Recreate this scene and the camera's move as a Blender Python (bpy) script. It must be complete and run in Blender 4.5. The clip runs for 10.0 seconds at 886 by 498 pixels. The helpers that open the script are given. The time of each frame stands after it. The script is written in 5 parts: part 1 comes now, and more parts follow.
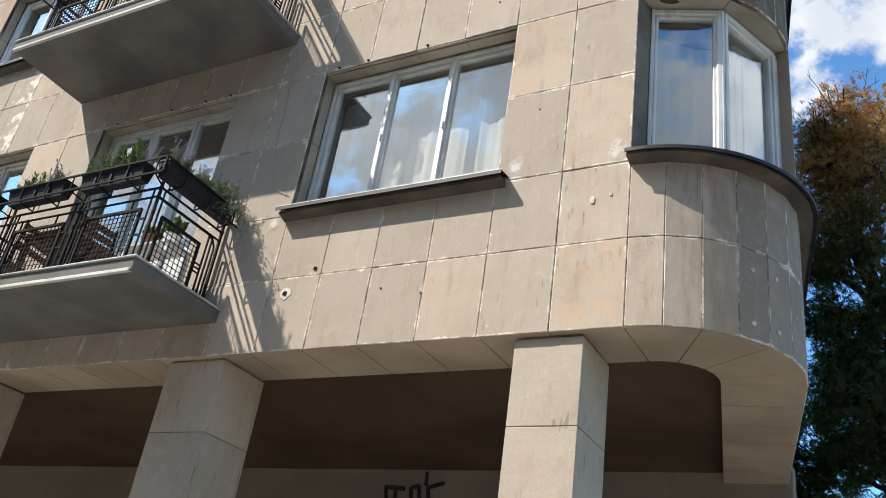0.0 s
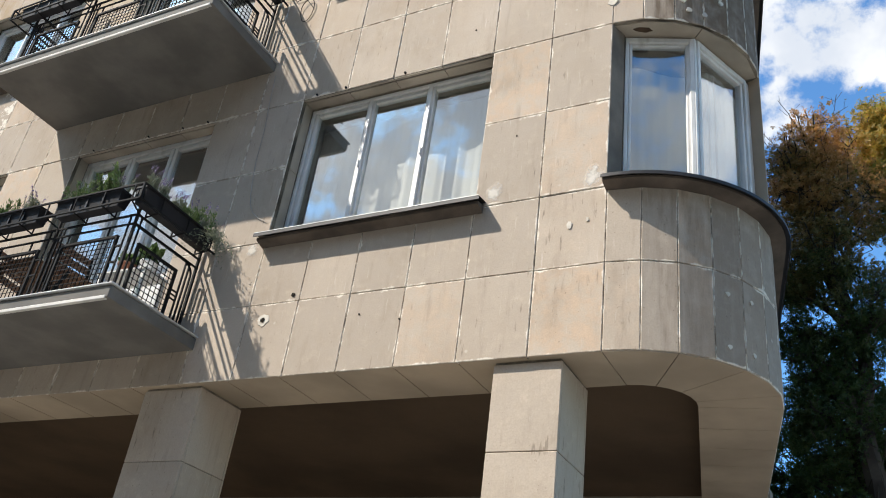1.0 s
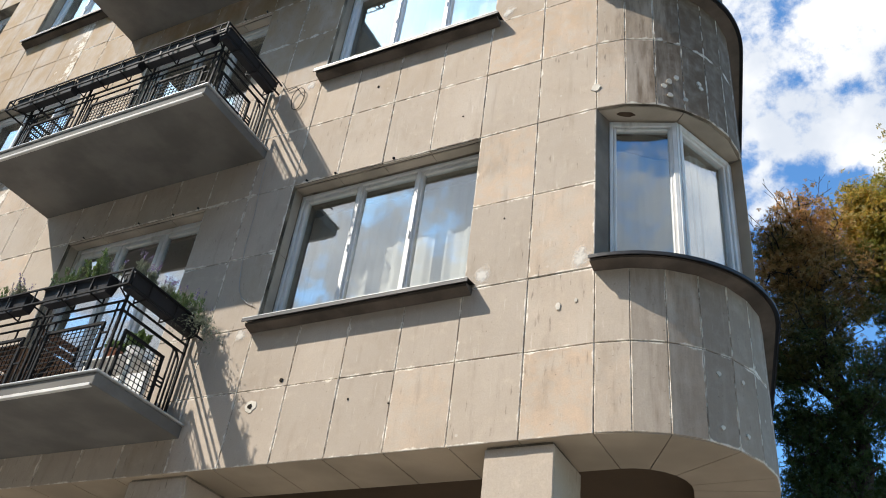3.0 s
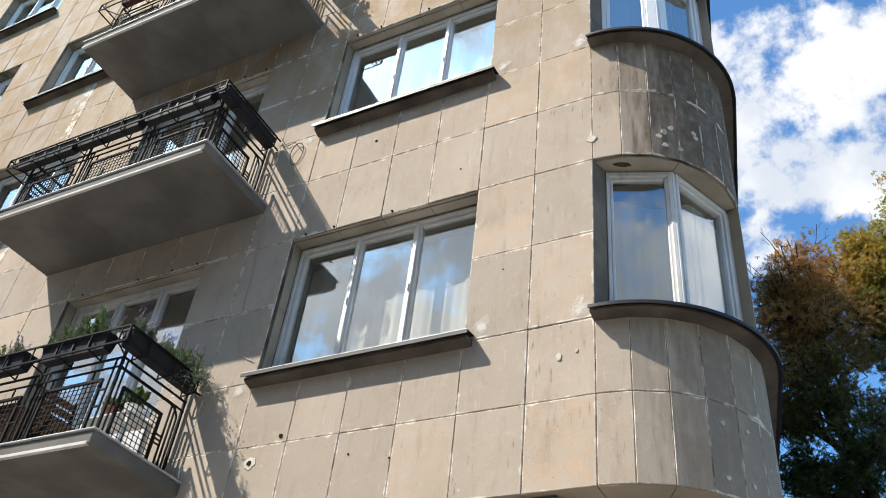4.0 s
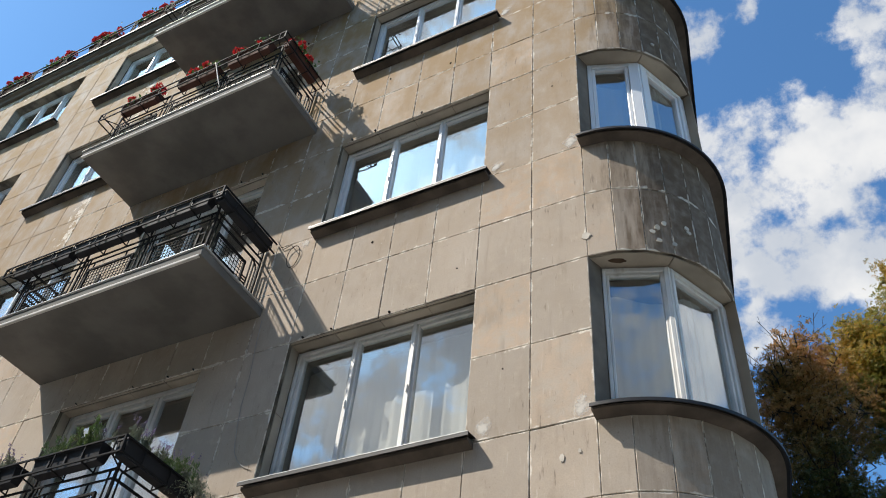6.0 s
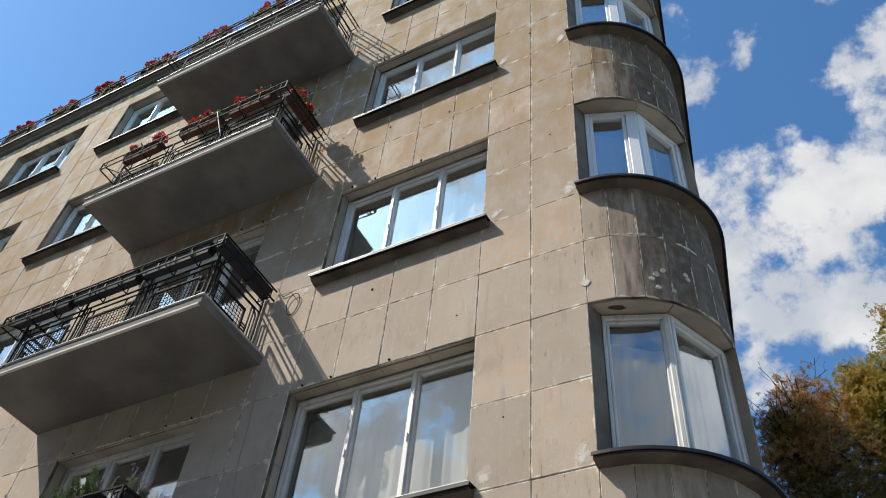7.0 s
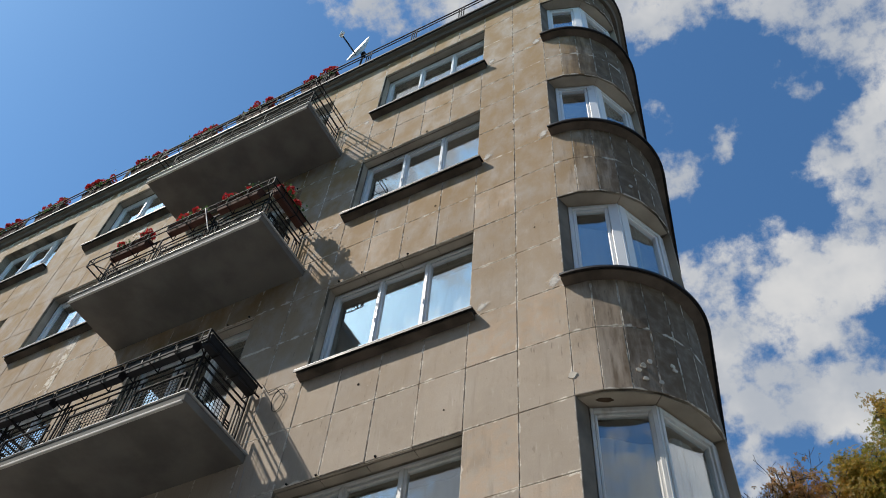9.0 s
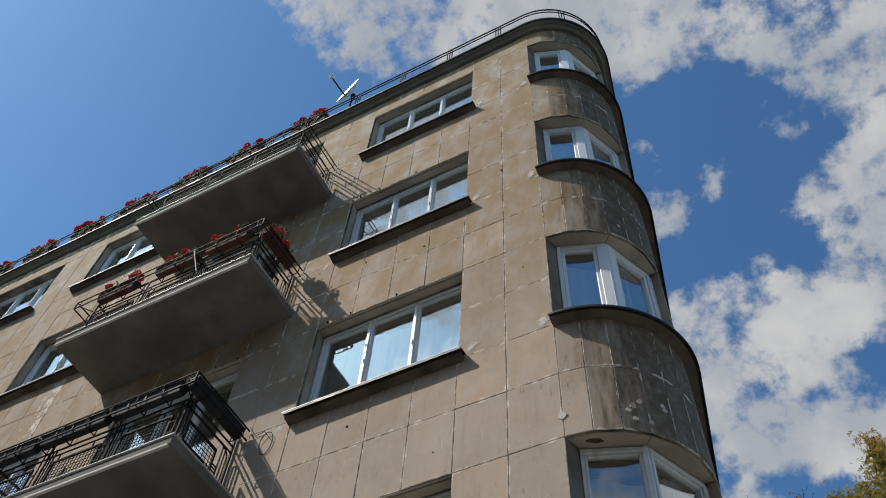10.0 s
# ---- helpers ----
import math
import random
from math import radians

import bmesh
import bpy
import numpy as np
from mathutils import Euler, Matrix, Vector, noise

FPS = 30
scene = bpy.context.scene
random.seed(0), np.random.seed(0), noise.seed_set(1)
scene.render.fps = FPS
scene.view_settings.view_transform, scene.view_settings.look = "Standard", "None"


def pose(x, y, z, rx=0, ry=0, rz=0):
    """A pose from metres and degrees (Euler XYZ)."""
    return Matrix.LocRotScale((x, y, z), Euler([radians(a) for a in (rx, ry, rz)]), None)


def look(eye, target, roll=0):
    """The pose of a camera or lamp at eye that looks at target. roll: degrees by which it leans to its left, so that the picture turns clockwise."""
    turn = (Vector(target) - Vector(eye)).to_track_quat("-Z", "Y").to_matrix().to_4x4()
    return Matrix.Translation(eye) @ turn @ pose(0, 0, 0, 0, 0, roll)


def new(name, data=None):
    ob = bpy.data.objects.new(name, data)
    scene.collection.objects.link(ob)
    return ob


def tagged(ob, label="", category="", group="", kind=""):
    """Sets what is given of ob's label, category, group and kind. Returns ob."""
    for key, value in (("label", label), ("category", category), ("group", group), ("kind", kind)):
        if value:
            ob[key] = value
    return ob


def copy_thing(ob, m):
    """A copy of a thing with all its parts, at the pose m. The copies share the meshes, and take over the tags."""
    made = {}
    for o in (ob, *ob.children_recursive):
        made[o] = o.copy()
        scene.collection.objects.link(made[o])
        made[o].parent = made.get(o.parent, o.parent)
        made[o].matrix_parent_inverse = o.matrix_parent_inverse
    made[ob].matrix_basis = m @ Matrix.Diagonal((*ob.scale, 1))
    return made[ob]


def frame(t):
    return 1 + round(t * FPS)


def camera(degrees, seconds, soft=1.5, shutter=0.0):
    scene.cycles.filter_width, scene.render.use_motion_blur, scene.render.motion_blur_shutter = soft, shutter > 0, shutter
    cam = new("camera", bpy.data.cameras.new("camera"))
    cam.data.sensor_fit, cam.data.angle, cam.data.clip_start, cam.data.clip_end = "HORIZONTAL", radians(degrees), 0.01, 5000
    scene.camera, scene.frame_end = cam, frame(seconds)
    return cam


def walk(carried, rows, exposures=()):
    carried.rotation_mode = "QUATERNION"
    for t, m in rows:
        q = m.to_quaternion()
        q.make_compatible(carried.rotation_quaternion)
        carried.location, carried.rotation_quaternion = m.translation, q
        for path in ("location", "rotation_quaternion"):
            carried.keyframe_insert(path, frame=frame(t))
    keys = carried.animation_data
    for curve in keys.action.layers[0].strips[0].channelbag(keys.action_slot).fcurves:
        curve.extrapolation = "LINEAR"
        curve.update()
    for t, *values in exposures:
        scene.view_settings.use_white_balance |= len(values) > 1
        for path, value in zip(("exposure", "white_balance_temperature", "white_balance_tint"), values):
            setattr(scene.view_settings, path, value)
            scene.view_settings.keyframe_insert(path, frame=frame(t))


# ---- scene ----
cam = camera(54.1, 10.0, soft=1.0)
PATH = [
    (0, (1.688, -5.082, 1.498), (0.754, -3.585, 2.439), 9.2),
    (0.5, (1.684, -5.099, 1.494), (0.785, -3.598, 2.464), 8.7),
    (1, (1.688, -5.106, 1.49), (0.808, -3.613, 2.488), 8.2),
    (1.5, (1.696, -5.099, 1.489), (0.828, -3.62, 2.519), 8.0),
    (2, (1.7, -5.086, 1.487), (0.844, -3.628, 2.556), 7.9),
    (2.5, (1.704, -5.083, 1.481), (0.859, -3.653, 2.595), 7.9),
    (4, (1.708, -5.078, 1.468), (0.9, -3.751, 2.728), 7.3),
    (4.5, (1.709, -5.077, 1.473), (0.913, -3.779, 2.77), 7.1),
    (5, (1.7, -5.078, 1.493), (0.919, -3.807, 2.824), 6.8),
    (5.5, (1.701, -5.088, 1.493), (0.939, -3.857, 2.873), 6.5),
    (7, (1.714, -5.134, 1.491), (1.002, -4.011, 2.985), 6.5),
    (7.5, (1.716, -5.138, 1.482), (1.023, -4.051, 3.011), 6.5),
    (8, (1.726, -5.132, 1.479), (1.055, -4.077, 3.04), 6.4),
    (8.5, (1.742, -5.124, 1.479), (1.091, -4.102, 3.07), 6.3),
    (9, (1.75, -5.119, 1.482), (1.129, -4.139, 3.111), 5.9),
    (9.5, (1.762, -5.116, 1.481), (1.166, -4.165, 3.136), 5.5),
    (10, (1.777, -5.115, 1.484), (1.207, -4.194, 3.165), 5.1),
]
walk(cam, [(t, look(eye, target, roll)) for t, eye, target, roll in PATH],
     exposures=[(0.0, 0.66), (2.5, 0.66), (4.5, 0.63), (5.5, 0.38), (7.0, 0.16), (8.5, 0.0), (10.0, -0.36)])

# ---------- light ----------
SUN = Vector((-1.17, -1.0, 1.86)).normalized()
sun = new("sun", bpy.data.lights.new("sun", "SUN"))
sun.data.energy, sun.data.angle, sun.data.color = 5.0, radians(0.6), (1.0, 0.93, 0.83)
sun.matrix_world = look(SUN * 60, (0, 0, 0))


def shader(mat):
    """The node tree of a material, emptied, with an output."""
    mat.use_nodes = True
    nt = mat.node_tree
    nt.nodes.clear()
    return nt


def node(nt, kind, x=None, **values):
    n = nt.nodes.new(kind)
    for key, value in values.items():
        setattr(n, key, value)
    return n


def math_node(nt, op, a, b=0.0, clamp=False):
    n = nt.nodes.new("ShaderNodeMath")
    n.operation, n.use_clamp = op, clamp
    for i, v in enumerate((a, b)):
        if isinstance(v, (int, float)):
            n.inputs[i].default_value = v
        else:
            nt.links.new(v, n.inputs[i])
    return n.outputs[0]


def ramp(nt, value, lo, hi, a=0.0, b=1.0):
    n = nt.nodes.new("ShaderNodeMapRange")
    n.interpolation_type = "SMOOTHSTEP"
    nt.links.new(value, n.inputs[0])
    for i, v in enumerate((lo, hi, a, b)):
        n.inputs[i + 1].default_value = v
    return n.outputs[0]


def mixed(nt, fac, a, b, how="MIX"):
    n = nt.nodes.new("ShaderNodeMix")
    n.data_type, n.blend_type = "RGBA", how
    for i, v in ((0, fac), (6, a), (7, b)):
        if isinstance(v, (int, float)):
            n.inputs[i].default_value = v
        elif isinstance(v, tuple):
            n.inputs[i].default_value = (*v, 1.0)
        else:
            nt.links.new(v, n.inputs[i])
    return n.outputs[2]


def noise_tex(nt, vec, scale, detail=4.0, rough=0.55, stretch=(1, 1, 1), shift=(0, 0, 0)):
    m = nt.nodes.new("ShaderNodeMapping")
    m.inputs["Scale"].default_value, m.inputs["Location"].default_value = stretch, shift
    nt.links.new(vec, m.inputs["Vector"])
    n = nt.nodes.new("ShaderNodeTexNoise")
    n.inputs["Scale"].default_value, n.inputs["Detail"].default_value, n.inputs["Roughness"].default_value = scale, detail, rough
    nt.links.new(m.outputs[0], n.inputs["Vector"])
    return n.outputs[0]


# sky: clear blue with broken cumulus
world = bpy.data.worlds.new("world")
scene.world = world
world.use_nodes = True
nt = world.node_tree
nt.nodes.clear()
sky = node(nt, "ShaderNodeTexSky", sky_type="NISHITA", sun_disc=False)
sky.sun_elevation, sky.sun_rotation = math.asin(SUN.z), math.atan2(SUN.x, SUN.y)
sky.air_density, sky.dust_density, sky.ozone_density = 1.0, 0.7, 1.0
way = node(nt, "ShaderNodeTexCoord").outputs["Generated"]
CLOUDS = [  # direction and half width in degrees
    # overhead, behind the roof
    (-0.268, 0.169, 0.948, 3.4), (-0.233, 0.221, 0.947, 3.5), (-0.178, 0.237, 0.955, 4.1), (-0.112, 0.245, 0.963, 4.5), (-0.043, 0.272, 0.961, 4.1), (0.0, 0.329, 0.944, 3.4), (0.048, 0.345, 0.937, 3.0),
    # broken heaps high over the side street
    (0.114, 0.393, 0.913, 2.3), (0.17, 0.394, 0.903, 1.9), (0.22, 0.423, 0.879, 2.3), (0.181, 0.449, 0.875, 2.6), (0.144, 0.447, 0.883, 1.7), (0.092, 0.475, 0.875, 1.2), (0.189, 0.522, 0.832, 2.4), (0.156, 0.56, 0.813, 3.0),
    (0.15, 0.61, 0.778, 2.4), (-0.026, 0.472, 0.881, 1.1), (-0.028, 0.519, 0.854, 1.4), (0.027, 0.518, 0.855, 1.0),
    # the large heap over the trees
    (0.002, 0.617, 0.787, 2.1), (-0.047, 0.638, 0.769, 2.4), (0.036, 0.658, 0.752, 3.0), (0.097, 0.651, 0.753, 2.4), (0.129, 0.662, 0.738, 1.9), (-0.014, 0.695, 0.719, 4.0), (-0.071, 0.684, 0.726, 2.4), (0.048, 0.70, 0.712, 2.1),
    (0.021, 0.737, 0.675, 2.4), (-0.054, 0.733, 0.678, 2.1), (-0.077, 0.762, 0.643, 1.6), (-0.07, 0.786, 0.614, 1.6), (0.066, 0.754, 0.654, 2.4),
    # over the street behind, seen in the panes
    # the three at positive x are unseen, added to grey the corner panes
    (-0.60, -0.64, 0.48, 15), (-0.46, -0.66, 0.56, 9), (-0.56, -0.56, 0.58, 7), (-0.37, -0.72, 0.56, 8), (-0.42, -0.80, 0.42, 13), (-0.15, -0.88, 0.45, 8), (0.62, -0.60, 0.50, 12), (0.33, -0.72, 0.57, 6), (0.68, 0.41, 0.60, 5), (-0.33, -0.46, 0.82, 4), (-0.28, -0.36, 0.89, 3.5)]
warp = node(nt, "ShaderNodeTexNoise")
warp.inputs["Scale"].default_value, warp.inputs["Detail"].default_value = 7.0, 5.0
nt.links.new(way, warp.inputs["Vector"])
off = node(nt, "ShaderNodeVectorMath", operation="SUBTRACT")
nt.links.new(warp.outputs["Color"], off.inputs[0])
off.inputs[1].default_value = (0.5, 0.5, 0.5)
small = node(nt, "ShaderNodeVectorMath", operation="SCALE")
nt.links.new(off.outputs[0], small.inputs[0])
small.inputs["Scale"].default_value = 0.11
bent = node(nt, "ShaderNodeVectorMath", operation="ADD")
nt.links.new(way, bent.inputs[0])
nt.links.new(small.outputs[0], bent.inputs[1])
unit = node(nt, "ShaderNodeVectorMath", operation="NORMALIZE")
nt.links.new(bent.outputs[0], unit.inputs[0])
most = None
for cx, cy, cz, wide in CLOUDS:
    d = node(nt, "ShaderNodeVectorMath", operation="DOT_PRODUCT")
    nt.links.new(unit.outputs[0], d.inputs[0])
    d.inputs[1].default_value = Vector((cx, cy, cz)).normalized()
    one = ramp(nt, d.outputs["Value"], math.cos(radians(wide * 1.9)), math.cos(radians(wide * 0.15)))
    one = math_node(nt, "MULTIPLY", one, min(1.0, 0.42 + 0.24 * wide))  # the small ones are mere wisps
    most = one if most is None else math_node(nt, "MAXIMUM", most, one)
puff = noise_tex(nt, way, 9.0, 9.0, 0.62)
fine = noise_tex(nt, way, 34.0, 8.0, 0.62)
body = math_node(nt, "ADD", most, math_node(nt, "MULTIPLY", math_node(nt, "SUBTRACT", puff, 0.5), 1.9))
body = math_node(nt, "ADD", body, math_node(nt, "MULTIPLY", math_node(nt, "SUBTRACT", fine, 0.5), 1.5))
cover = ramp(nt, body, 0.50, 1.04)
shade = ramp(nt, noise_tex(nt, way, 6.0, 5.0, 0.55, shift=(3, 1, 0)), 0.38, 0.62)
tone = mixed(nt, shade, (0.66, 0.71, 0.79), (1.0, 1.0, 1.0))
sky_bg, cloud_bg, both, out = (node(nt, k) for k in ("ShaderNodeBackground", "ShaderNodeBackground", "ShaderNodeMixShader", "ShaderNodeOutputWorld"))
deep = node(nt, "ShaderNodeGamma")
deep.inputs[1].default_value = 1.22
nt.links.new(sky.outputs[0], deep.inputs[0])
nt.links.new(mixed(nt, 1.0, deep.outputs[0], (0.66, 0.98, 1.08), "MULTIPLY"), sky_bg.inputs[0])
nt.links.new(tone, cloud_bg.inputs[0])
sky_bg.inputs[1].default_value, cloud_bg.inputs[1].default_value = 0.132, 0.74
nt.links.new(cover, both.inputs[0])
nt.links.new(sky_bg.outputs[0], both.inputs[1])
nt.links.new(cloud_bg.outputs[0], both.inputs[2])
nt.links.new(both.outputs[0], out.inputs[0])

# ---------- materials ----------


def finish(nt, colour, rough=0.8, bump=None, bump_far=0.003, bump_fac=0.5, metal=0.0, spec=0.5):
    b, out = node(nt, "ShaderNodeBsdfPrincipled"), node(nt, "ShaderNodeOutputMaterial")
    for key, v in (("Base Color", colour), ("Roughness", rough), ("Metallic", metal), ("Specular IOR Level", spec)):
        if isinstance(v, (int, float)):
            b.inputs[key].default_value = v
        elif isinstance(v, tuple):
            b.inputs[key].default_value = (*v, 1.0)
        else:
            nt.links.new(v, b.inputs[key])
    if bump is not None:
        n = node(nt, "ShaderNodeBump")
        n.inputs["Strength"].default_value, n.inputs["Distance"].default_value = bump_fac, bump_far
        nt.links.new(bump, n.inputs["Height"])
        nt.links.new(n.outputs[0], b.inputs["Normal"])
    nt.links.new(b.outputs[0], out.inputs[0])
    return b


def plain(name, colour, rough=0.6, metal=0.0, vary=0.25, scale=14.0, bump=0.3, spec=0.5, dirt=None):
    """A surface of one colour with grain, blotches and a little relief."""
    mat = bpy.data.materials.new(name)
    nt = shader(mat)
    pos = node(nt, "ShaderNodeNewGeometry").outputs["Position"]
    big, small = noise_tex(nt, pos, scale * 0.12, 4), noise_tex(nt, pos, scale * 4, 3)
    dark = tuple(c * (1 - vary) for c in colour)
    lite = tuple(min(1.0, c * (1 + vary * 0.5)) for c in colour)
    col = mixed(nt, ramp(nt, big, 0.3, 0.7), dark, lite)
    col = mixed(nt, math_node(nt, "MULTIPLY", small, vary), col, dark)
    if dirt:
        streak = noise_tex(nt, pos, 5.0, 5, 0.6, stretch=(1.6, 1.6, 0.18))
        col = mixed(nt, ramp(nt, streak, 0.52, 0.75, 0, 0.7), col, dirt)
    finish(nt, col, ramp(nt, big, 0.2, 0.8, max(0.05, rough - 0.1), min(1, rough + 0.1)), small, 0.002, bump, metal, spec)
    return mat


def stone(name, colour, warm, rim_share=0.75):
    """Pale stone slabs: per-slab tint, blotches, rain streaks, soot on the weather side."""
    mat = bpy.data.materials.new(name)
    nt = shader(mat)
    pos = node(nt, "ShaderNodeNewGeometry").outputs["Position"]
    own = node(nt, "ShaderNodeObjectInfo").outputs["Random"]
    big = noise_tex(nt, pos, 1.1, 5, 0.6)
    mid = noise_tex(nt, pos, 7.0, 6, 0.65)
    grain = noise_tex(nt, pos, 90.0, 3, 0.6)
    streak = noise_tex(nt, pos, 7.0, 6, 0.62, stretch=(1.5, 1.5, 0.2))
    drips = noise_tex(nt, pos, 16.0, 5, 0.6, stretch=(2.4, 2.4, 0.22), shift=(5, 2, 1))
    col = mixed(nt, ramp(nt, own, 0.0, 1.0), tuple(c * 0.86 for c in colour), tuple(c * 1.06 for c in colour))
    col = mixed(nt, math_node(nt, "MULTIPLY", ramp(nt, own, 0.80, 0.97), ramp(nt, mid, 0.35, 0.7)), col, warm)
    col = mixed(nt, ramp(nt, big, 0.40, 0.70, 0, 0.42), col, tuple(c * k for c, k in zip(colour, (0.70, 0.66, 0.60))))
    stain = noise_tex(nt, pos, 3.2, 7, 0.68, stretch=(1, 1, 0.5), shift=(7, 7, 7))
    col = mixed(nt, ramp(nt, stain, 0.54, 0.74, 0, 0.34), col, tuple(c * k for c, k in zip(colour, (0.60, 0.55, 0.48))))
    col = mixed(nt, ramp(nt, mid, 0.5, 0.8, 0, 0.45), col, tuple(min(1, c * 1.25) for c in colour))
    col = mixed(nt, ramp(nt, streak, 0.53, 0.74, 0, 0.32), col, (0.22, 0.17, 0.12))
    col = mixed(nt, ramp(nt, drips, 0.60, 0.76, 0, 0.42), col, (0.68, 0.62, 0.53))
    col = mixed(nt, ramp(nt, grain, 0.3, 0.75, 0, 0.22), col, (0.25, 0.21, 0.17))
    pits = noise_tex(nt, pos, 38.0, 3, 0.55, shift=(1, 8, 3))
    col = mixed(nt, math_node(nt, "MULTIPLY", ramp(nt, pits, 0.66, 0.74, 0, 0.7), ramp(nt, stain, 0.35, 0.6)), col, (0.16, 0.125, 0.09))
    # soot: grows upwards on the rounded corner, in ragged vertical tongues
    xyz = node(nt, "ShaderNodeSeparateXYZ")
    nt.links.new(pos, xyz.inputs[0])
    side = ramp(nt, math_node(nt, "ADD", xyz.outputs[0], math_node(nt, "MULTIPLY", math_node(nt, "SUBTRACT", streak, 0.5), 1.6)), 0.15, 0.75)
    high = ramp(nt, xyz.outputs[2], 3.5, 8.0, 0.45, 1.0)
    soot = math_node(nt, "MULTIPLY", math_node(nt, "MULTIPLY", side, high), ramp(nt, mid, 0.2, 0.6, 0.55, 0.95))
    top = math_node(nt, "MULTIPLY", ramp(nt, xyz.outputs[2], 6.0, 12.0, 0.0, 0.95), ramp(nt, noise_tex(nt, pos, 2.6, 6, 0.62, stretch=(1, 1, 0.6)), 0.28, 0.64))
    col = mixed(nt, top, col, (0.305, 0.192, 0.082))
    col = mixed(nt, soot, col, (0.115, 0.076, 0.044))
    scratch = noise_tex(nt, pos, 11.0, 5, 0.6, stretch=(2.6, 2.6, 0.42), shift=(9, 4, 2))
    col = mixed(nt, math_node(nt, "MULTIPLY", ramp(nt, scratch, 0.61, 0.69, 0, 0.6), ramp(nt, big, 0.44, 0.58)), col, (0.13, 0.10, 0.075))
    # lime run out of the joints, along some edges of each slab
    gen = node(nt, "ShaderNodeSeparateXYZ")
    nt.links.new(node(nt, "ShaderNodeTexCoord").outputs["Generated"], gen.inputs[0])
    edge = None
    for axis in (0, 2):
        one = math_node(nt, "MINIMUM", gen.outputs[axis], math_node(nt, "SUBTRACT", 1.0, gen.outputs[axis]))
        edge = one if edge is None else math_node(nt, "MINIMUM", edge, one)
    rim_lime = math_node(nt, "ADD", math_node(nt, "MULTIPLY", edge, -6.0), math_node(nt, "MULTIPLY", mid, 1.2))
    col = mixed(nt, ramp(nt, rim_lime, 0.50, 0.64, 0, rim_share), col, (0.80, 0.74, 0.64))
    # lime specks and chips
    v = node(nt, "ShaderNodeTexVoronoi")
    v.inputs["Scale"].default_value = 5.5
    nt.links.new(pos, v.inputs["Vector"])
    chip = math_node(nt, "MULTIPLY", ramp(nt, v.outputs["Distance"], 0.04, 0.09, 1, 0), ramp(nt, big, 0.5, 0.62))
    col = mixed(nt, math_node(nt, "MULTIPLY", chip, 0.6), col, (0.6, 0.55, 0.47))
    finish(nt, col, ramp(nt, mid, 0.2, 0.8, 0.72, 0.92), math_node(nt, "ADD", math_node(nt, "MULTIPLY", grain, 0.2), mid), 0.006, 0.55, spec=0.3)
    return mat


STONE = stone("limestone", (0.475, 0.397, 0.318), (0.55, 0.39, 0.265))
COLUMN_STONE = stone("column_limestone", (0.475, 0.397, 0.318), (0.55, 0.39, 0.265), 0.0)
MORTAR = plain("mortar", (0.36, 0.31, 0.24), 0.95, vary=0.85, scale=20, spec=0.1)
SOFFIT = plain("soffit_stone", (0.42, 0.335, 0.24), 0.85, vary=0.25, scale=9)
# brown taken very dark, so the colour holds the arcade's deep shade
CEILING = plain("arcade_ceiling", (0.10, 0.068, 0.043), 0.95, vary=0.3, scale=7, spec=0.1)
DARK_SOFFIT = plain("sooty_soffit_stone", (0.44, 0.38, 0.30), 0.9, vary=0.35, scale=12)
# for the added block that keeps skylight off the front
SKY_BLOCK = plain("sky_block_ochre", (0.16, 0.135, 0.10), 0.9, vary=0.2, scale=3)
FASCIA = plain("weathered_grey_fascia", (0.15, 0.14, 0.125), 0.85, vary=0.35, scale=16)
PLASTER = plain("arcade_plaster", (0.24, 0.20, 0.155), 0.92, vary=0.2, scale=8, spec=0.2, dirt=(0.2, 0.17, 0.14))
CONCRETE = plain("painted_concrete", (0.84, 0.83, 0.80), 0.85, vary=0.03, scale=6, bump=0.2)
EDGE = plain("pale_render", (0.62, 0.60, 0.56), 0.8, vary=0.25, scale=20)
SILL_STONE = plain("sooty_sill_stone", (0.13, 0.105, 0.085), 0.9, vary=0.5, scale=26, spec=0.2)
# darker reveal stone, with the recess shade put into its colour
SHADED_REVEAL = plain("shaded_reveal_stone", (0.22, 0.185, 0.15), 0.9, vary=0.45, scale=18, spec=0.2)
SHEET = plain("dark_sheet_metal", (0.045, 0.042, 0.042), 0.55, 0.35, vary=0.5, scale=22)
ZINC = plain("pale_sheet_metal", (0.55, 0.55, 0.54), 0.5, 0.3, vary=0.2, scale=30)
IRON = plain("black_painted_iron", (0.016, 0.0155, 0.016), 0.7, 0.0, vary=0.4, scale=50, spec=0.12)
WHITE = plain("old_white_paint", (0.72, 0.71, 0.68), 0.5, vary=0.16, scale=25, dirt=(0.45, 0.42, 0.37))
PVC = plain("white_plastic", (0.82, 0.83, 0.84), 0.35, vary=0.06, scale=10, bump=0.05)
ROOM = plain("room_wall", (0.30, 0.28, 0.25), 0.9, vary=0.1, scale=4)
GROUND = plain("pale_paving", (0.29, 0.275, 0.25), 0.9, vary=0.25, scale=6, spec=0.2)


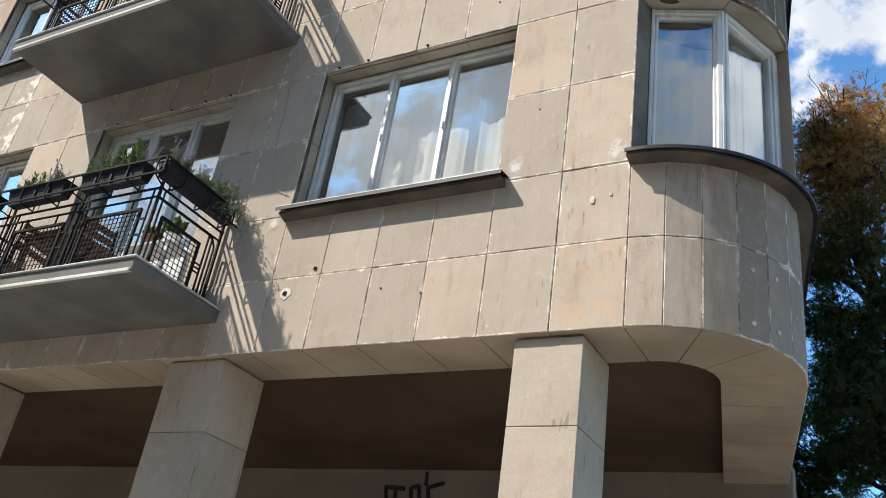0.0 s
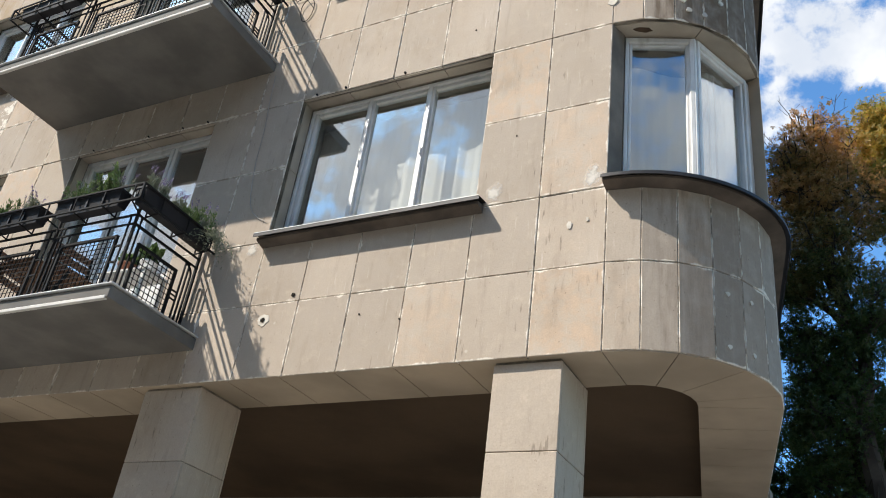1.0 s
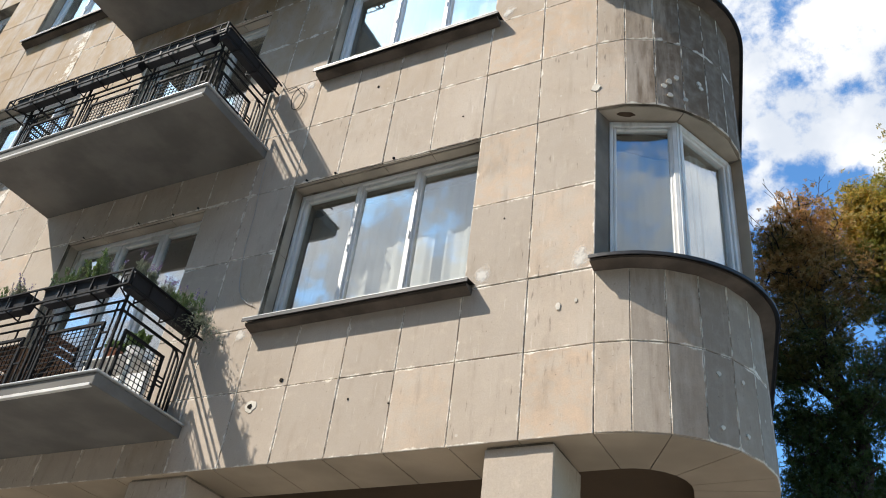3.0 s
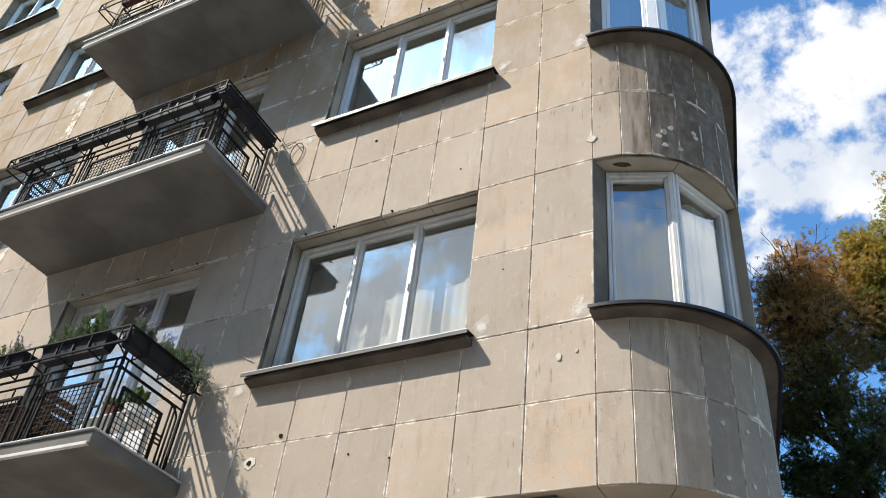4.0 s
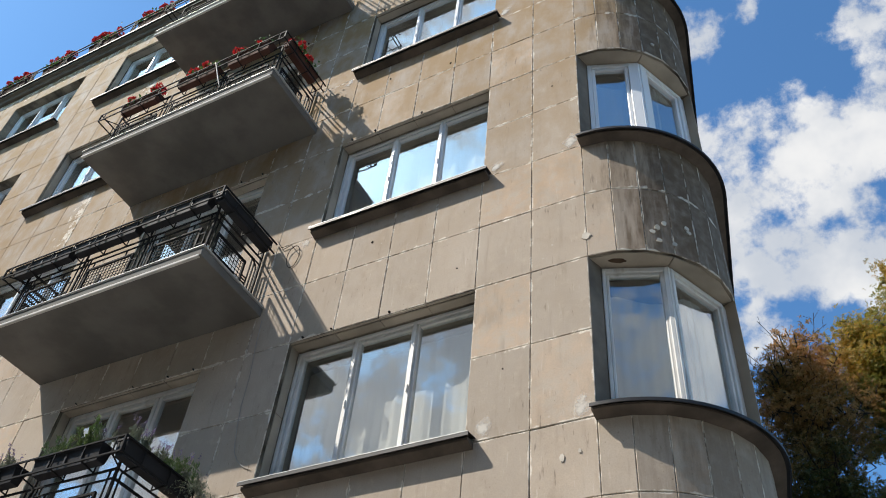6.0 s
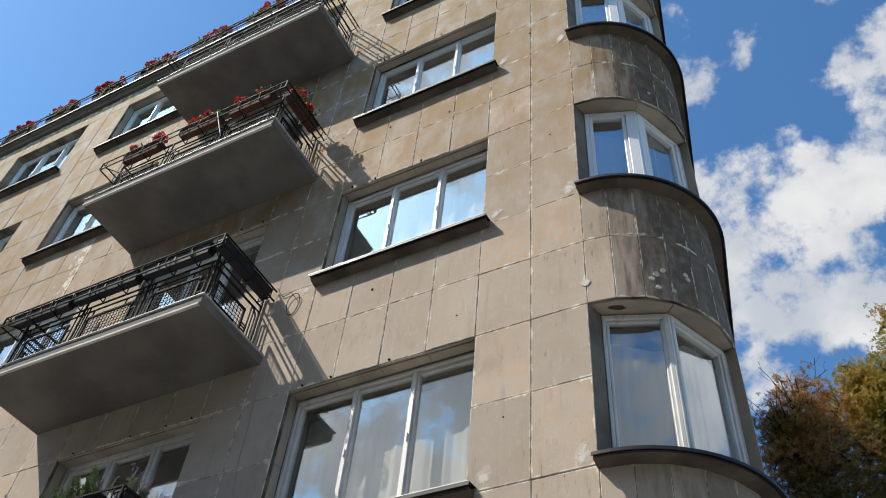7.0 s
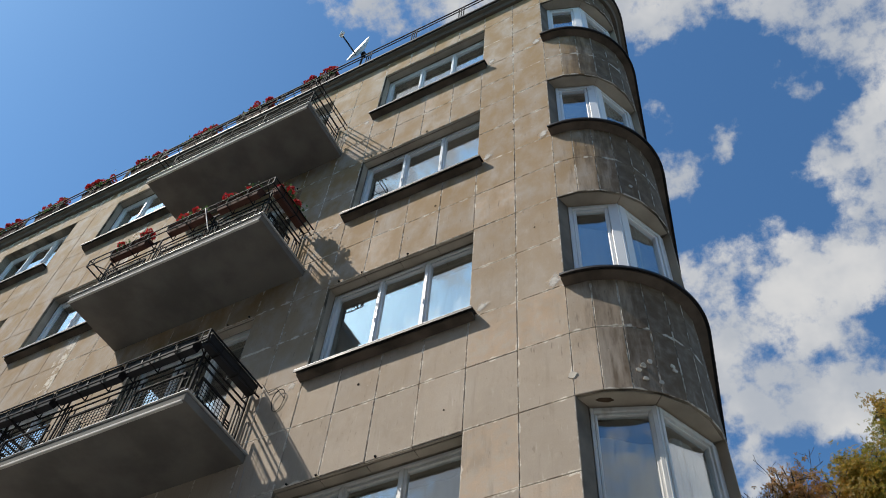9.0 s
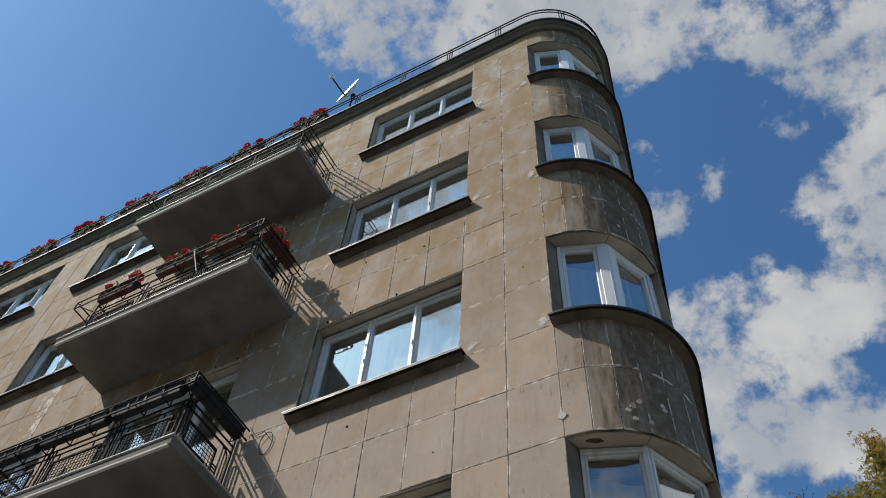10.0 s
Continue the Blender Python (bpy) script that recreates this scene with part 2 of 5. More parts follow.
def glass_material():
    mat = bpy.data.materials.new("window_glass")
    nt = shader(mat)
    pos = node(nt, "ShaderNodeNewGeometry").outputs["Position"]
    weight, clear, gloss, mix, out, bump = (node(nt, "ShaderNode" + k) for k in ("LayerWeight", "BsdfTransparent", "BsdfGlossy", "MixShader", "OutputMaterial", "Bump"))
    facing = math_node(nt, "POWER", weight.outputs["Facing"], 1.2)
    share = math_node(nt, "ADD", math_node(nt, "MULTIPLY", facing, 0.72), 0.035, True)
    clear.inputs[0].default_value = (0.86, 0.9, 0.9, 1)
    gloss.inputs["Roughness"].default_value = 0.015
    gloss.inputs[0].default_value = (0.95, 0.97, 1, 1)
    bump.inputs["Strength"].default_value, bump.inputs["Distance"].default_value = 0.06, 0.01
    nt.links.new(noise_tex(nt, pos, 2.2, 2), bump.inputs["Height"])
    nt.links.new(bump.outputs[0], gloss.inputs["Normal"])
    nt.links.new(share, mix.inputs[0])
    nt.links.new(clear.outputs[0], mix.inputs[1])
    nt.links.new(gloss.outputs[0], mix.inputs[2])
    nt.links.new(mix.outputs[0], out.inputs[0])
    return mat


GLASS = glass_material()


def cloth_material(name, colour, thin=0.35):
    mat = bpy.data.materials.new(name)
    nt = shader(mat)
    pos = node(nt, "ShaderNodeNewGeometry").outputs["Position"]
    d, t, mix, out = (node(nt, "ShaderNode" + k) for k in ("BsdfDiffuse", "BsdfTranslucent", "MixShader", "OutputMaterial"))
    col = mixed(nt, noise_tex(nt, pos, 3, 4), tuple(c * 0.85 for c in colour), colour)
    nt.links.new(col, d.inputs[0])
    nt.links.new(col, t.inputs[0])
    mix.inputs[0].default_value = thin
    nt.links.new(d.outputs[0], mix.inputs[1])
    nt.links.new(t.outputs[0], mix.inputs[2])
    nt.links.new(mix.outputs[0], out.inputs[0])
    return mat


NET = cloth_material("net_curtain", (0.86, 0.81, 0.74))

# ---------- mesh helpers ----------


def mesh(name, verts, faces, mat, smooth=False):
    me = bpy.data.meshes.new(name)
    me.from_pydata([tuple(v) for v in verts], [], faces)
    for m in (mat if isinstance(mat, list) else [mat]):
        me.materials.append(m)
    bm = bmesh.new()
    bm.from_mesh(me)
    bmesh.ops.recalc_face_normals(bm, faces=bm.faces)
    bm.to_mesh(me)
    bm.free()
    if smooth:
        me.polygons.foreach_set("use_smooth", [True] * len(me.polygons))
    return me


class Solid:
    """Gathers simple solids into one mesh."""

    def __init__(self):
        self.v, self.f = [], []

    def add(self, verts, faces):
        n = len(self.v)
        self.v += [tuple(v) for v in verts]
        self.f += [tuple(i + n for i in f) for f in faces]
        return self

    def box(self, x0, x1, y0, y1, z0, z1, ease=0.0):
        e = min(ease, (x1 - x0) / 3, (y1 - y0) / 3, (z1 - z0) / 3)
        if e <= 0:
            v = [(x, y, z) for z in (z0, z1) for y in (y0, y1) for x in (x0, x1)]
            return self.add(v, [(0, 2, 3, 1), (4, 5, 7, 6), (0, 1, 5, 4), (2, 6, 7, 3), (0, 4, 6, 2), (1, 3, 7, 5)])
        bm = bmesh.new()
        bmesh.ops.create_cube(bm, size=1, matrix=Matrix.LocRotScale(((x0 + x1) / 2, (y0 + y1) / 2, (z0 + z1) / 2), None, (x1 - x0, y1 - y0, z1 - z0)))
        bmesh.ops.bevel(bm, geom=bm.edges[:], offset=e, segments=1, affect="EDGES")
        self.take(bm)
        return self

    def take(self, bm):
        bm.verts.index_update()
        self.add([v.co.copy() for v in bm.verts], [[v.index for v in f.verts] for f in bm.faces])
        bm.free()

    def prism(self, outline, z0, z1):
        """An upright prism on a plan outline."""
        n = len(outline)
        v = [(x, y, z0) for x, y in outline] + [(x, y, z1) for x, y in outline]
        return self.add(v, [tuple(range(n)), tuple(range(n, 2 * n))] + [(i, (i + 1) % n, n + (i + 1) % n, n + i) for i in range(n)])

    def bar(self, a, b, r=0.01, sides=4):
        """A straight bar from a to b."""
        a, b = Vector(a), Vector(b)
        d = (b - a).normalized()
        u = d.cross(Vector((0, 0, 1)) if abs(d.z) < 0.9 else Vector((1, 0, 0))).normalized()
        w = d.cross(u)
        ring = [(u * math.cos(q) + w * math.sin(q)) * r * (1.414 if sides == 4 else 1) for q in [(i + 0.5) * math.tau / sides for i in range(sides)]]
        v = [a + p for p in ring] + [b + p for p in ring]
        return self.add(v, [tuple(range(sides)), tuple(range(sides, 2 * sides))] + [(i, (i + 1) % sides, sides + (i + 1) % sides, sides + i) for i in range(sides)])

    def path(self, points, r=0.01, sides=4):
        for a, b in zip(points, points[1:]):
            self.bar(a, b, r, sides)
        return self

    def mesh(self, name, mat, smooth=False):
        return mesh(name, self.v, self.f, mat, smooth)


def part(name, solid, mat, parent, label="", smooth=False):
    me = solid if isinstance(solid, bpy.types.Mesh) else solid.mesh(name, mat, smooth)
    ob = new(name, me)
    ob.parent = parent
    return tagged(ob, label)


def thing(name, label, category, group="", kind="", at=(0, 0, 0)):
    ob = new(name)
    ob.location = at
    return tagged(ob, label, category, group, kind)


def structure(name, solid, mat, label="", category="wall"):
    return tagged(new(name, solid.mesh(name, mat)), label, category, "", "structure")


# ---------- plan ----------
R = 1.0                       # radius of the rounded corner, about (0, 1)
TURN = radians(14.5)          # one facet of it
FACETS = 7
SIDE = Vector((-math.sin(radians(11.5)), math.cos(radians(11.5))))  # the way of the side street
FLOORS = [  # window sill, head; joint in the pier; joint in the apron below
    (5.27, 6.91, 6.09, 4.60, 3.915), (8.50, 10.15, 9.32, 7.73, 6.91), (11.72, 13.40, 12.56, 10.94, 10.15), (14.93, 16.66, 15.8, 14.17, 13.40)]
TOP, SOFFIT_Z = 17.25, 3.915
BALCONY = (-6.98, -3.67, -1.02)
SLABS = [4.23, 7.43, 10.68, 13.95]
COLS = [(-3.16, -1.09), (-9.72, -7.57), (-13.02, -10.87), (-16.3, -14.1)]
DOOR = (-6.35, -4.30)
END = -20.0


def rim(r, a):
    """A point of the rounded corner, a radians on from the front."""
    return (r * math.sin(a), R - r * math.cos(a))


def outline(r, a0=0.0, a1=FACETS * TURN, n=FACETS):
    return [rim(r, a0 + (a1 - a0) * i / n) for i in range(n + 1)]


def along_side(d, out=0.0):
    x, y = rim(R + out, FACETS * TURN)
    return (x + SIDE.x * d, y + SIDE.y * d)


# ground
g = Solid().add([(-900, -900, 0), (900, -900, 0), (900, 900, 0), (-900, 900, 0)], [(0, 1, 2, 3)])
structure("ground", g, GROUND, "pale dusty paving round the building", "ground")

# front wall, with its openings left free
BAND = 0.008


def wall_with_holes(x0, x1, z0, z1, y0, y1, holes):
    """Boxes that fill a wall but for the holes (x0, x1, z0, z1)."""
    s = Solid()
    xs = sorted({x0, x1, *(h[0] for h in holes), *(h[1] for h in holes)})
    for a, b in zip(xs, xs[1:]):
        cuts = sorted((h[2], h[3]) for h in holes if h[0] <= a and h[1] >= b)
        z = z0
        for c, d in cuts:
            if c > z:
                s.box(a, b, y0, y1, z, c)
            z = d
        if z1 > z:
            s.box(a, b, y0, y1, z, z1)
    return s


HOLES = []
for (sill, head, pier, apron, low), slab in zip(FLOORS, SLABS):
    HOLES += [(a, b, sill - 0.02, head) for a, b in COLS]
    HOLES.append((*DOOR, slab + 0.2, head))
front = structure("wall_front", wall_with_holes(END, 0.0, SOFFIT_Z + 0.005, TOP, BAND, 0.36, HOLES), MORTAR, "street front clad in weathered pale stone slabs")

# rounded corner: solid bands between the ribbon windows
corner = Solid()
bands = [(SOFFIT_Z + 0.005, FLOORS[0][0])] + [(FLOORS[i][1] + 0.0, FLOORS[i + 1][0]) for i in range(3)] + [(FLOORS[3][1], TOP)]
for z0, z1 in bands:
    corner.prism(outline(R - BAND) + outline(0.62)[::-1], z0, z1)
LAST = radians(96.5)
for f in FLOORS:
    corner.prism([rim(R - BAND, LAST), rim(R - BAND, FACETS * TURN), rim(0.62, FACETS * TURN), rim(0.62, LAST)], f[0], f[1])
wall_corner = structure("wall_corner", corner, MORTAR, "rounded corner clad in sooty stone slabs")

side = Solid()
a, b = along_side(0, -BAND), along_side(24, -BAND)
nrm = (-SIDE.y * 0.36, SIDE.x * 0.36)
side.prism([a, b, (b[0] + nrm[0], b[1] + nrm[1]), (a[0] + nrm[0], a[1] + nrm[1])], SOFFIT_Z + 0.005, TOP)
wall_side = structure("wall_side", side, MORTAR, "side street front clad in stone slabs")

# soffit of the overhang: a band of slabs that follows front, corner and side
DEEP = 0.60
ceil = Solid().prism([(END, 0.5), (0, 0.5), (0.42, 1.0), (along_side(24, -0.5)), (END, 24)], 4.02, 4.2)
structure("ceiling", ceil, CEILING, "plastered arcade ceiling coloured dark brown for its deep shade", "ceiling")
back = Solid().box(END, 0.5, 3.75, 3.95, 0, 4.1)
structure("wall_arcade", back, PLASTER, "plastered back wall of the arcade")
structure("wall_arcade_end", Solid().box(END - 0.2, END, 0, 24, 0, TOP), PLASTER, "plain end wall")
roof = Solid().prism([(END, 0.05), (0, 0.05)] + outline(R - 0.06)[1:] + [along_side(24, -0.06), (END, 24)], TOP - 0.35, TOP - 0.05)
structure("roof", roof, SHEET, "flat roof", "roof")
structure("wall_back", Solid().box(END, along_side(22)[0], 22.0, 22.3, 0, TOP), PLASTER, "plain rear wall")
for i, (sill, head, *_) in enumerate(FLOORS):
    z = SLABS[i]
    deck = Solid().prism([(END, 0.37), (0, 0.37), (0.42, 1.0), along_side(21, -0.4), (END, 21)], z - 0.12 if i else 4.22, z + 0.12 if i else 4.4)
    structure("floor_deck", deck, ROOM, "floor between storeys", "floor")
    rooms = Solid().box(END, -0.3, 4.2, 4.32, z + 0.13, z + 3.1 if i < 3 else TOP - 0.36)
    for x in (-0.55, -3.75, -7.0, -10.3, -13.6):
        rooms.box(x - 0.06, x + 0.06, 0.37, 4.2, z + 0.13, z + 3.1 if i < 3 else TOP - 0.36)
    structure("wall_room", rooms, ROOM, "inner walls of the flats")

# ---------- windows ----------


def curtain(x0, x1, y, z0, z1, waves, depth=0.012, seed=0):
    rnd = random.Random(seed)
    n = max(24, int((x1 - x0) * 60))
    ph = rnd.random() * 6
    v = []
    for i in range(n + 1):
        x = x0 + (x1 - x0) * i / n
        d = depth * (math.sin(x * waves + ph) + 0.4 * math.sin(x * waves * 2.3 + 1))
        v += [(x, y + d, z0), (x, y + d * 0.6, z1)]
    return mesh("curtain", v, [(2 * i, 2 * i + 2, 2 * i + 3, 2 * i + 1) for i in range(n)], NET, True)


def casement(parent, x0, x1, z0, z1, y, mat, rail=0.042):
    """One sash with its pane and catch."""
    s = Solid()
    s.box(x0, x0 + rail, y - 0.03, y + 0.03, z0, z1, 0.006)
    s.box(x1 - rail, x1, y - 0.03, y + 0.03, z0, z1, 0.006)
    s.box(x0 + rail, x1 - rail, y - 0.029, y + 0.029, z0, z0 + rail * 1.2, 0.006)
    s.box(x0 + rail, x1 - rail, y - 0.029, y + 0.029, z1 - rail, z1, 0.006)
    sash = part("sash", s, mat, parent)
    p = part("pane", Solid().box(x0 + rail - 0.008, x1 - rail + 0.008, y - 0.003, y + 0.003, z0 + rail * 1.2 - 0.008, z1 - rail + 0.008), GLASS, sash, "reflecting window pane")
    p.visible_shadow = False
    return sash


def window(number, x0, x1, z0, z1, mat, shares, seed, frame_w=0.04, y=0.215):
    w = thing("window_%d" % number, "white-framed three-light window reflecting the sky", "window", "", "structure")
    s = Solid()
    s.box(x0, x0 + frame_w, y - 0.045, y + 0.05, z0, z1, 0.005)
    s.box(x1 - frame_w, x1, y - 0.045, y + 0.05, z0, z1, 0.005)
    s.box(x0 + frame_w, x1 - frame_w, y - 0.044, y + 0.05, z1 - frame_w, z1, 0.005)
    s.box(x0 + frame_w, x1 - frame_w, y - 0.044, y + 0.05, z0, z0 + frame_w, 0.005)
    part("window_frame", s, mat, w)
    a, b = x0 + frame_w, x1 - frame_w
    at = a
    for i, share in enumerate(shares):
        end = at + (b - a) * share
        casement(w, at + 0.004, end - 0.004, z0 + frame_w + 0.004, z1 - frame_w - 0.004, y, mat)
        if i < len(shares) - 1:
            part("mullion", Solid().box(end - 0.022, end + 0.022, y - 0.052, y - 0.031, z0 + frame_w, z1 - frame_w, 0.006), mat, w)
            part("catch", Solid().box(end - 0.008, end + 0.008, y - 0.066, y - 0.053, (z0 + z1) / 2 - 0.04, (z0 + z1) / 2 + 0.04, 0.004), mat, w)
        at = end
    cur = part("curtain", curtain(x0 + 0.03, x1 - 0.03, y + 0.17, z0 + 0.02, z1 - 0.12, 26, seed=seed), NET, w, "white net curtain")
    return w


number = 0
for i, (sill, head, *_) in enumerate(FLOORS):
    for j, (a, b) in enumerate(COLS):
        number += 1
        window(number, a, b, sill + 0.02, head - 0.015, WHITE if i == 0 else PVC, (0.335, 0.33, 0.335), number)

# slabs that line the heads and one jamb of the front openings
for i, (sill, head, *_) in enumerate(FLOORS):
    for j, (a, b) in enumerate(COLS[:2] + [DOOR]):
        lining = thing("head_lining", "weathered stone slabs lining a window opening", "lining", "", "structure")
        n = 4
        for k in range(n):
            p, q = a + (b - a) * k / n + 0.003, a + (b - a) * (k + 1) / n - 0.003
            part("head_slab", Solid().box(p, q, 0.048, 0.15, head - 0.013, head - 0.001, 0.002), DARK_SOFFIT, lining)
            part("edge_slab", Solid().box(p, q, 0.008, 0.034, head - 0.011, head - 0.001, 0.002), DARK_SOFFIT, lining)
        for z0, z1 in ((sill + 0.03, sill + 0.82), (sill + 0.826, head - 0.016)):
            part("jamb_slab", Solid().box(a + 0.001, a + 0.012, 0.044, 0.15, z0, z1, 0.002), DARK_SOFFIT, lining)

# balcony doors with a side light
for i, (sill, head, *_) in enumerate(FLOORS):
    a, b = DOOR
    z0 = SLABS[i] + 0.22
    d = thing("door_%d" % (i + 1), "white-framed glazed balcony door with side lights", "door", "", "structure")
    s = Solid().box(a, a + 0.06, 0.16, 0.25, z0, head, 0.005).box(b - 0.06, b, 0.16, 0.25, z0, head, 0.005).box(a + 0.06, b - 0.06, 0.161, 0.25, head - 0.06, head, 0.005)
    part("door_frame", s, WHITE, d)
    for x0, x1, low in ((a + 0.065, a + 0.72, z0), (a + 0.73, a + 1.36, z0 + 0.75), (a + 1.37, b - 0.065, z0 + 0.75)):
        casement(d, x0, x1, low + 0.01, head - 0.065, 0.2, WHITE, 0.055)
    part("panel", Solid().box(a + 0.725, b - 0.06, 0.17, 0.24, z0, z0 + 0.75, 0.005), WHITE, d)

# window sills: sooty stone with a sheet-metal cover
for i, (sill, head, *_) in enumerate(FLOORS):
    for j, (a, b) in enumerate(COLS):
        s = thing("window_sill", "projecting stone window sill with dark sheet-metal cover", "window sill", "window sills", "")
        x0, x1 = a - 0.05, b + 0.1
        body = Solid().add([(x0 + 0.02, -0.10, sill - 0.055), (x1 - 0.02, -0.10, sill - 0.055), (x1 - 0.02, -0.10, sill - 0.03), (x0 + 0.02, -0.10, sill - 0.03),
                            (x0 + 0.02, -0.001, sill - 0.085), (x1 - 0.02, -0.001, sill - 0.085), (x1 - 0.02, -0.001, sill - 0.02), (x0 + 0.02, -0.001, sill - 0.02)],
                           [(0, 1, 2, 3), (4, 5, 6, 7), (0, 1, 5, 4), (3, 2, 6, 7), (0, 3, 7, 4), (1, 2, 6, 5)])
        part("slab", body, SILL_STONE, s)
        cover = Solid().add([(x0, -0.135, sill - 0.036), (x1, -0.135, sill - 0.036), (x1, -0.135, sill - 0.004), (x0, -0.135, sill - 0.004),
                             (x0, -0.128, sill - 0.036), (x1, -0.128, sill - 0.036), (x1, -0.128, sill - 0.012), (x0, -0.128, sill - 0.012)],
                            [(0, 1, 2, 3), (4, 5, 6, 7), (0, 1, 5, 4), (3, 2, 6, 7), (0, 3, 7, 4), (1, 2, 6, 5)])
        cover.add([(x0, -0.135, sill - 0.006), (x1, -0.135, sill - 0.006), (x1, 0.0, sill + 0.012), (x0, 0.0, sill + 0.012),
                   (x0, -0.135, sill - 0.003), (x1, -0.135, sill - 0.003), (x1, 0.0, sill + 0.015), (x0, 0.0, sill + 0.015)],
                  [(0, 1, 2, 3), (4, 5, 6, 7), (0, 1, 5, 4), (3, 2, 6, 7), (0, 3, 7, 4), (1, 2, 6, 5)])
        part("cover", cover, SHEET, s, "dark sheet-metal drip edge")
        part("trim", Solid().box(x0 + 0.004, x1 - 0.004, -0.137, -0.127, sill - 0.003, sill + 0.004), ZINC, s, "bright worn edge of the cover")

# ribbon windows in the rounded corner
P = [(0.045, 0.21), (0.565, 0.405), (0.845, 1.03)]
for i, (sill, head, *_) in enumerate(FLOORS):
    w = thing("corner_window_%d" % (i + 1), "white corner window of two lights set at an angle", "window", "corner windows", "structure")
    mat = WHITE if i == 0 else PVC
    z0, z1 = sill + 0.03, head - 0.03
    for k, (p, q) in enumerate(zip(P, P[1:])):
        p, q = Vector(p), Vector(q)
        d = (q - p).normalized()
        length = (q - p).length
        m = Matrix.Translation((p.x, p.y, 0)) @ Matrix.Rotation(math.atan2(d.y, d.x), 4, "Z")
        f = Solid()
        wide, edge, stile = (0.035, 0.03, 0.026) if i == 0 else (0.10, 0.045, 0.04)
        f.box(0.0, edge if k == 0 else wide, -0.05, 0.05, z0, z1, 0.005).box(length - (wide if k == 0 else edge), length, -0.05, 0.05, z0, z1, 0.005)
        f.box(edge, length - edge, -0.049, 0.05, z1 - 0.05, z1, 0.005).box(edge, length - edge, -0.049, 0.05, z0, z0 + 0.05, 0.005)
        ob = part("window_frame", f, mat, w)
        ob.matrix_basis = m
        a, b = (edge + 0.003, length - wide - 0.003) if k == 0 else (wide + 0.003, length - edge - 0.003)
        sash = casement(w, a, b, z0 + 0.053, z1 - 0.053, 0.0, mat, stile)
        sash.matrix_basis = m
    part("post", Solid().prism([(P[1][0] - 0.03, P[1][1] - 0.05), (P[1][0] + 0.025, P[1][1] - 0.045), (P[1][0] + 0.045, P[1][1] + 0.02), (P[1][0] - 0.03, P[1][1] + 0.06)], z0, z1), mat, w)
    part("post", Solid().prism([(0.83, 1.03), (0.885, 1.025), (0.90, 1.08), (0.84, 1.10)], z0, z1), mat, w)
    n = 40
    v = []
    for k in range(n + 1):
        t = k / n
        x, y = (0.05 + 0.6 * min(1, t * 1.8), 0.36 + 0.22 * min(1, t * 1.8)) if t < 0.55 else (0.64 + 0.2 * (t - 0.55) / 0.45, 0.58 + 0.5 * (t - 0.55) / 0.45)
        off = 0.007 * math.sin(k * 1.7)
        v += [(x - off, y + off, z0), (x - off * 0.5, y + off * 0.5, z1 - 0.22 + 0.05 * math.cos(t * 9))]
    part("curtain", mesh("curtain", v, [(2 * k, 2 * k + 2, 2 * k + 3, 2 * k + 1) for k in range(n)], NET, True), NET, w, "drawn net curtain")
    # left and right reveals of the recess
    # the left one carries the recess shade in its dark colour
    part("reveal", Solid().prism([(-0.01, 0.004), (0.0, 0.004), (0.055, 0.16), (0.055, 0.36), (-0.01, 0.36)], sill, head), SHADED_REVEAL, w, "stone reveal coloured dark for the recess shade")
    part("reveal", Solid().prism([rim(R - 0.004, radians(92)), rim(R - 0.004, radians(96.5)), (0.88, 1.16), (0.875, 1.08)], sill, head), SOFFIT, w, "stone reveal")
    for k0, k1 in ((0, 2.98), (3.02, 6.3)):
        q = [rim(R - 0.03, TURN * (k0 + (k1 - k0) * j / 3)) for j in range(4)] + [rim(0.66, TURN * (k0 + (k1 - k0) * j / 3)) for j in (3, 2, 1, 0)]
        part("head_slab", Solid().prism(q, head - 0.012, head - 0.001), DARK_SOFFIT, w, "weathered stone slab over the recess")
    # curved sill
    s = thing("corner_sill", "curved stone sill with dark sheet-metal cover", "window sill", "corner sills", "")
    n = 28
    ring = [(0.10, 0.075), (0.10, 0.03), (0.135, 0.045), (0.135, 0.004)]
    angles = [radians(-0.5) + (FACETS * TURN + 0.01) * k / n for k in range(n + 1)]

    def sweep(profile):
        """A profile of (out, down) carried round the corner and along the side."""
        rows = [[(*rim(R + o, a), sill - d) for o, d in profile] for a in angles]
        rows.append([(*along_side(20, o), sill - d) for o, d in profile])
        m = len(profile)
        v = [p for row in rows for p in row]
        f = [(r * m + c, r * m + (c + 1) % m, (r + 1) * m + (c + 1) % m, (r + 1) * m + c) for r in range(len(rows) - 1) for c in range(m)]
        f += [tuple(range(m)), tuple(range((len(rows) - 1) * m, len(rows) * m))]
        return Solid().add(v, f)

    part("slab", sweep([(-0.3, 0.0), (-0.3, 0.08), (-0.002, 0.06), (0.1, 0.034), (0.1, 0.016)]), SILL_STONE, s)
    part("cover", sweep([(-0.2, -0.03), (-0.2, -0.025), (0.13, 0.012), (0.13, 0.03), (0.138, 0.03), (0.138, 0.002)]), SHEET, s, "dark sheet-metal drip edge")

# ---------- overhang soffit and columns ----------
soffit = tagged(thing("soffit", "", "soffit", "", "structure"), "stone soffit slabs under the overhang")


def quad_slab(points, z0, z1, gap=0.005):
    """A thin slab with a plan outline, drawn in a little all round."""
    c = Vector((sum(p[0] for p in points) / len(points), sum(p[1] for p in points) / len(points)))
    q = []
    for p in points:
        d = c - Vector(p)
        q.append(tuple(Vector(p) + d.normalized() * gap * 1.4))
    return Solid().prism(q, z0, z1)


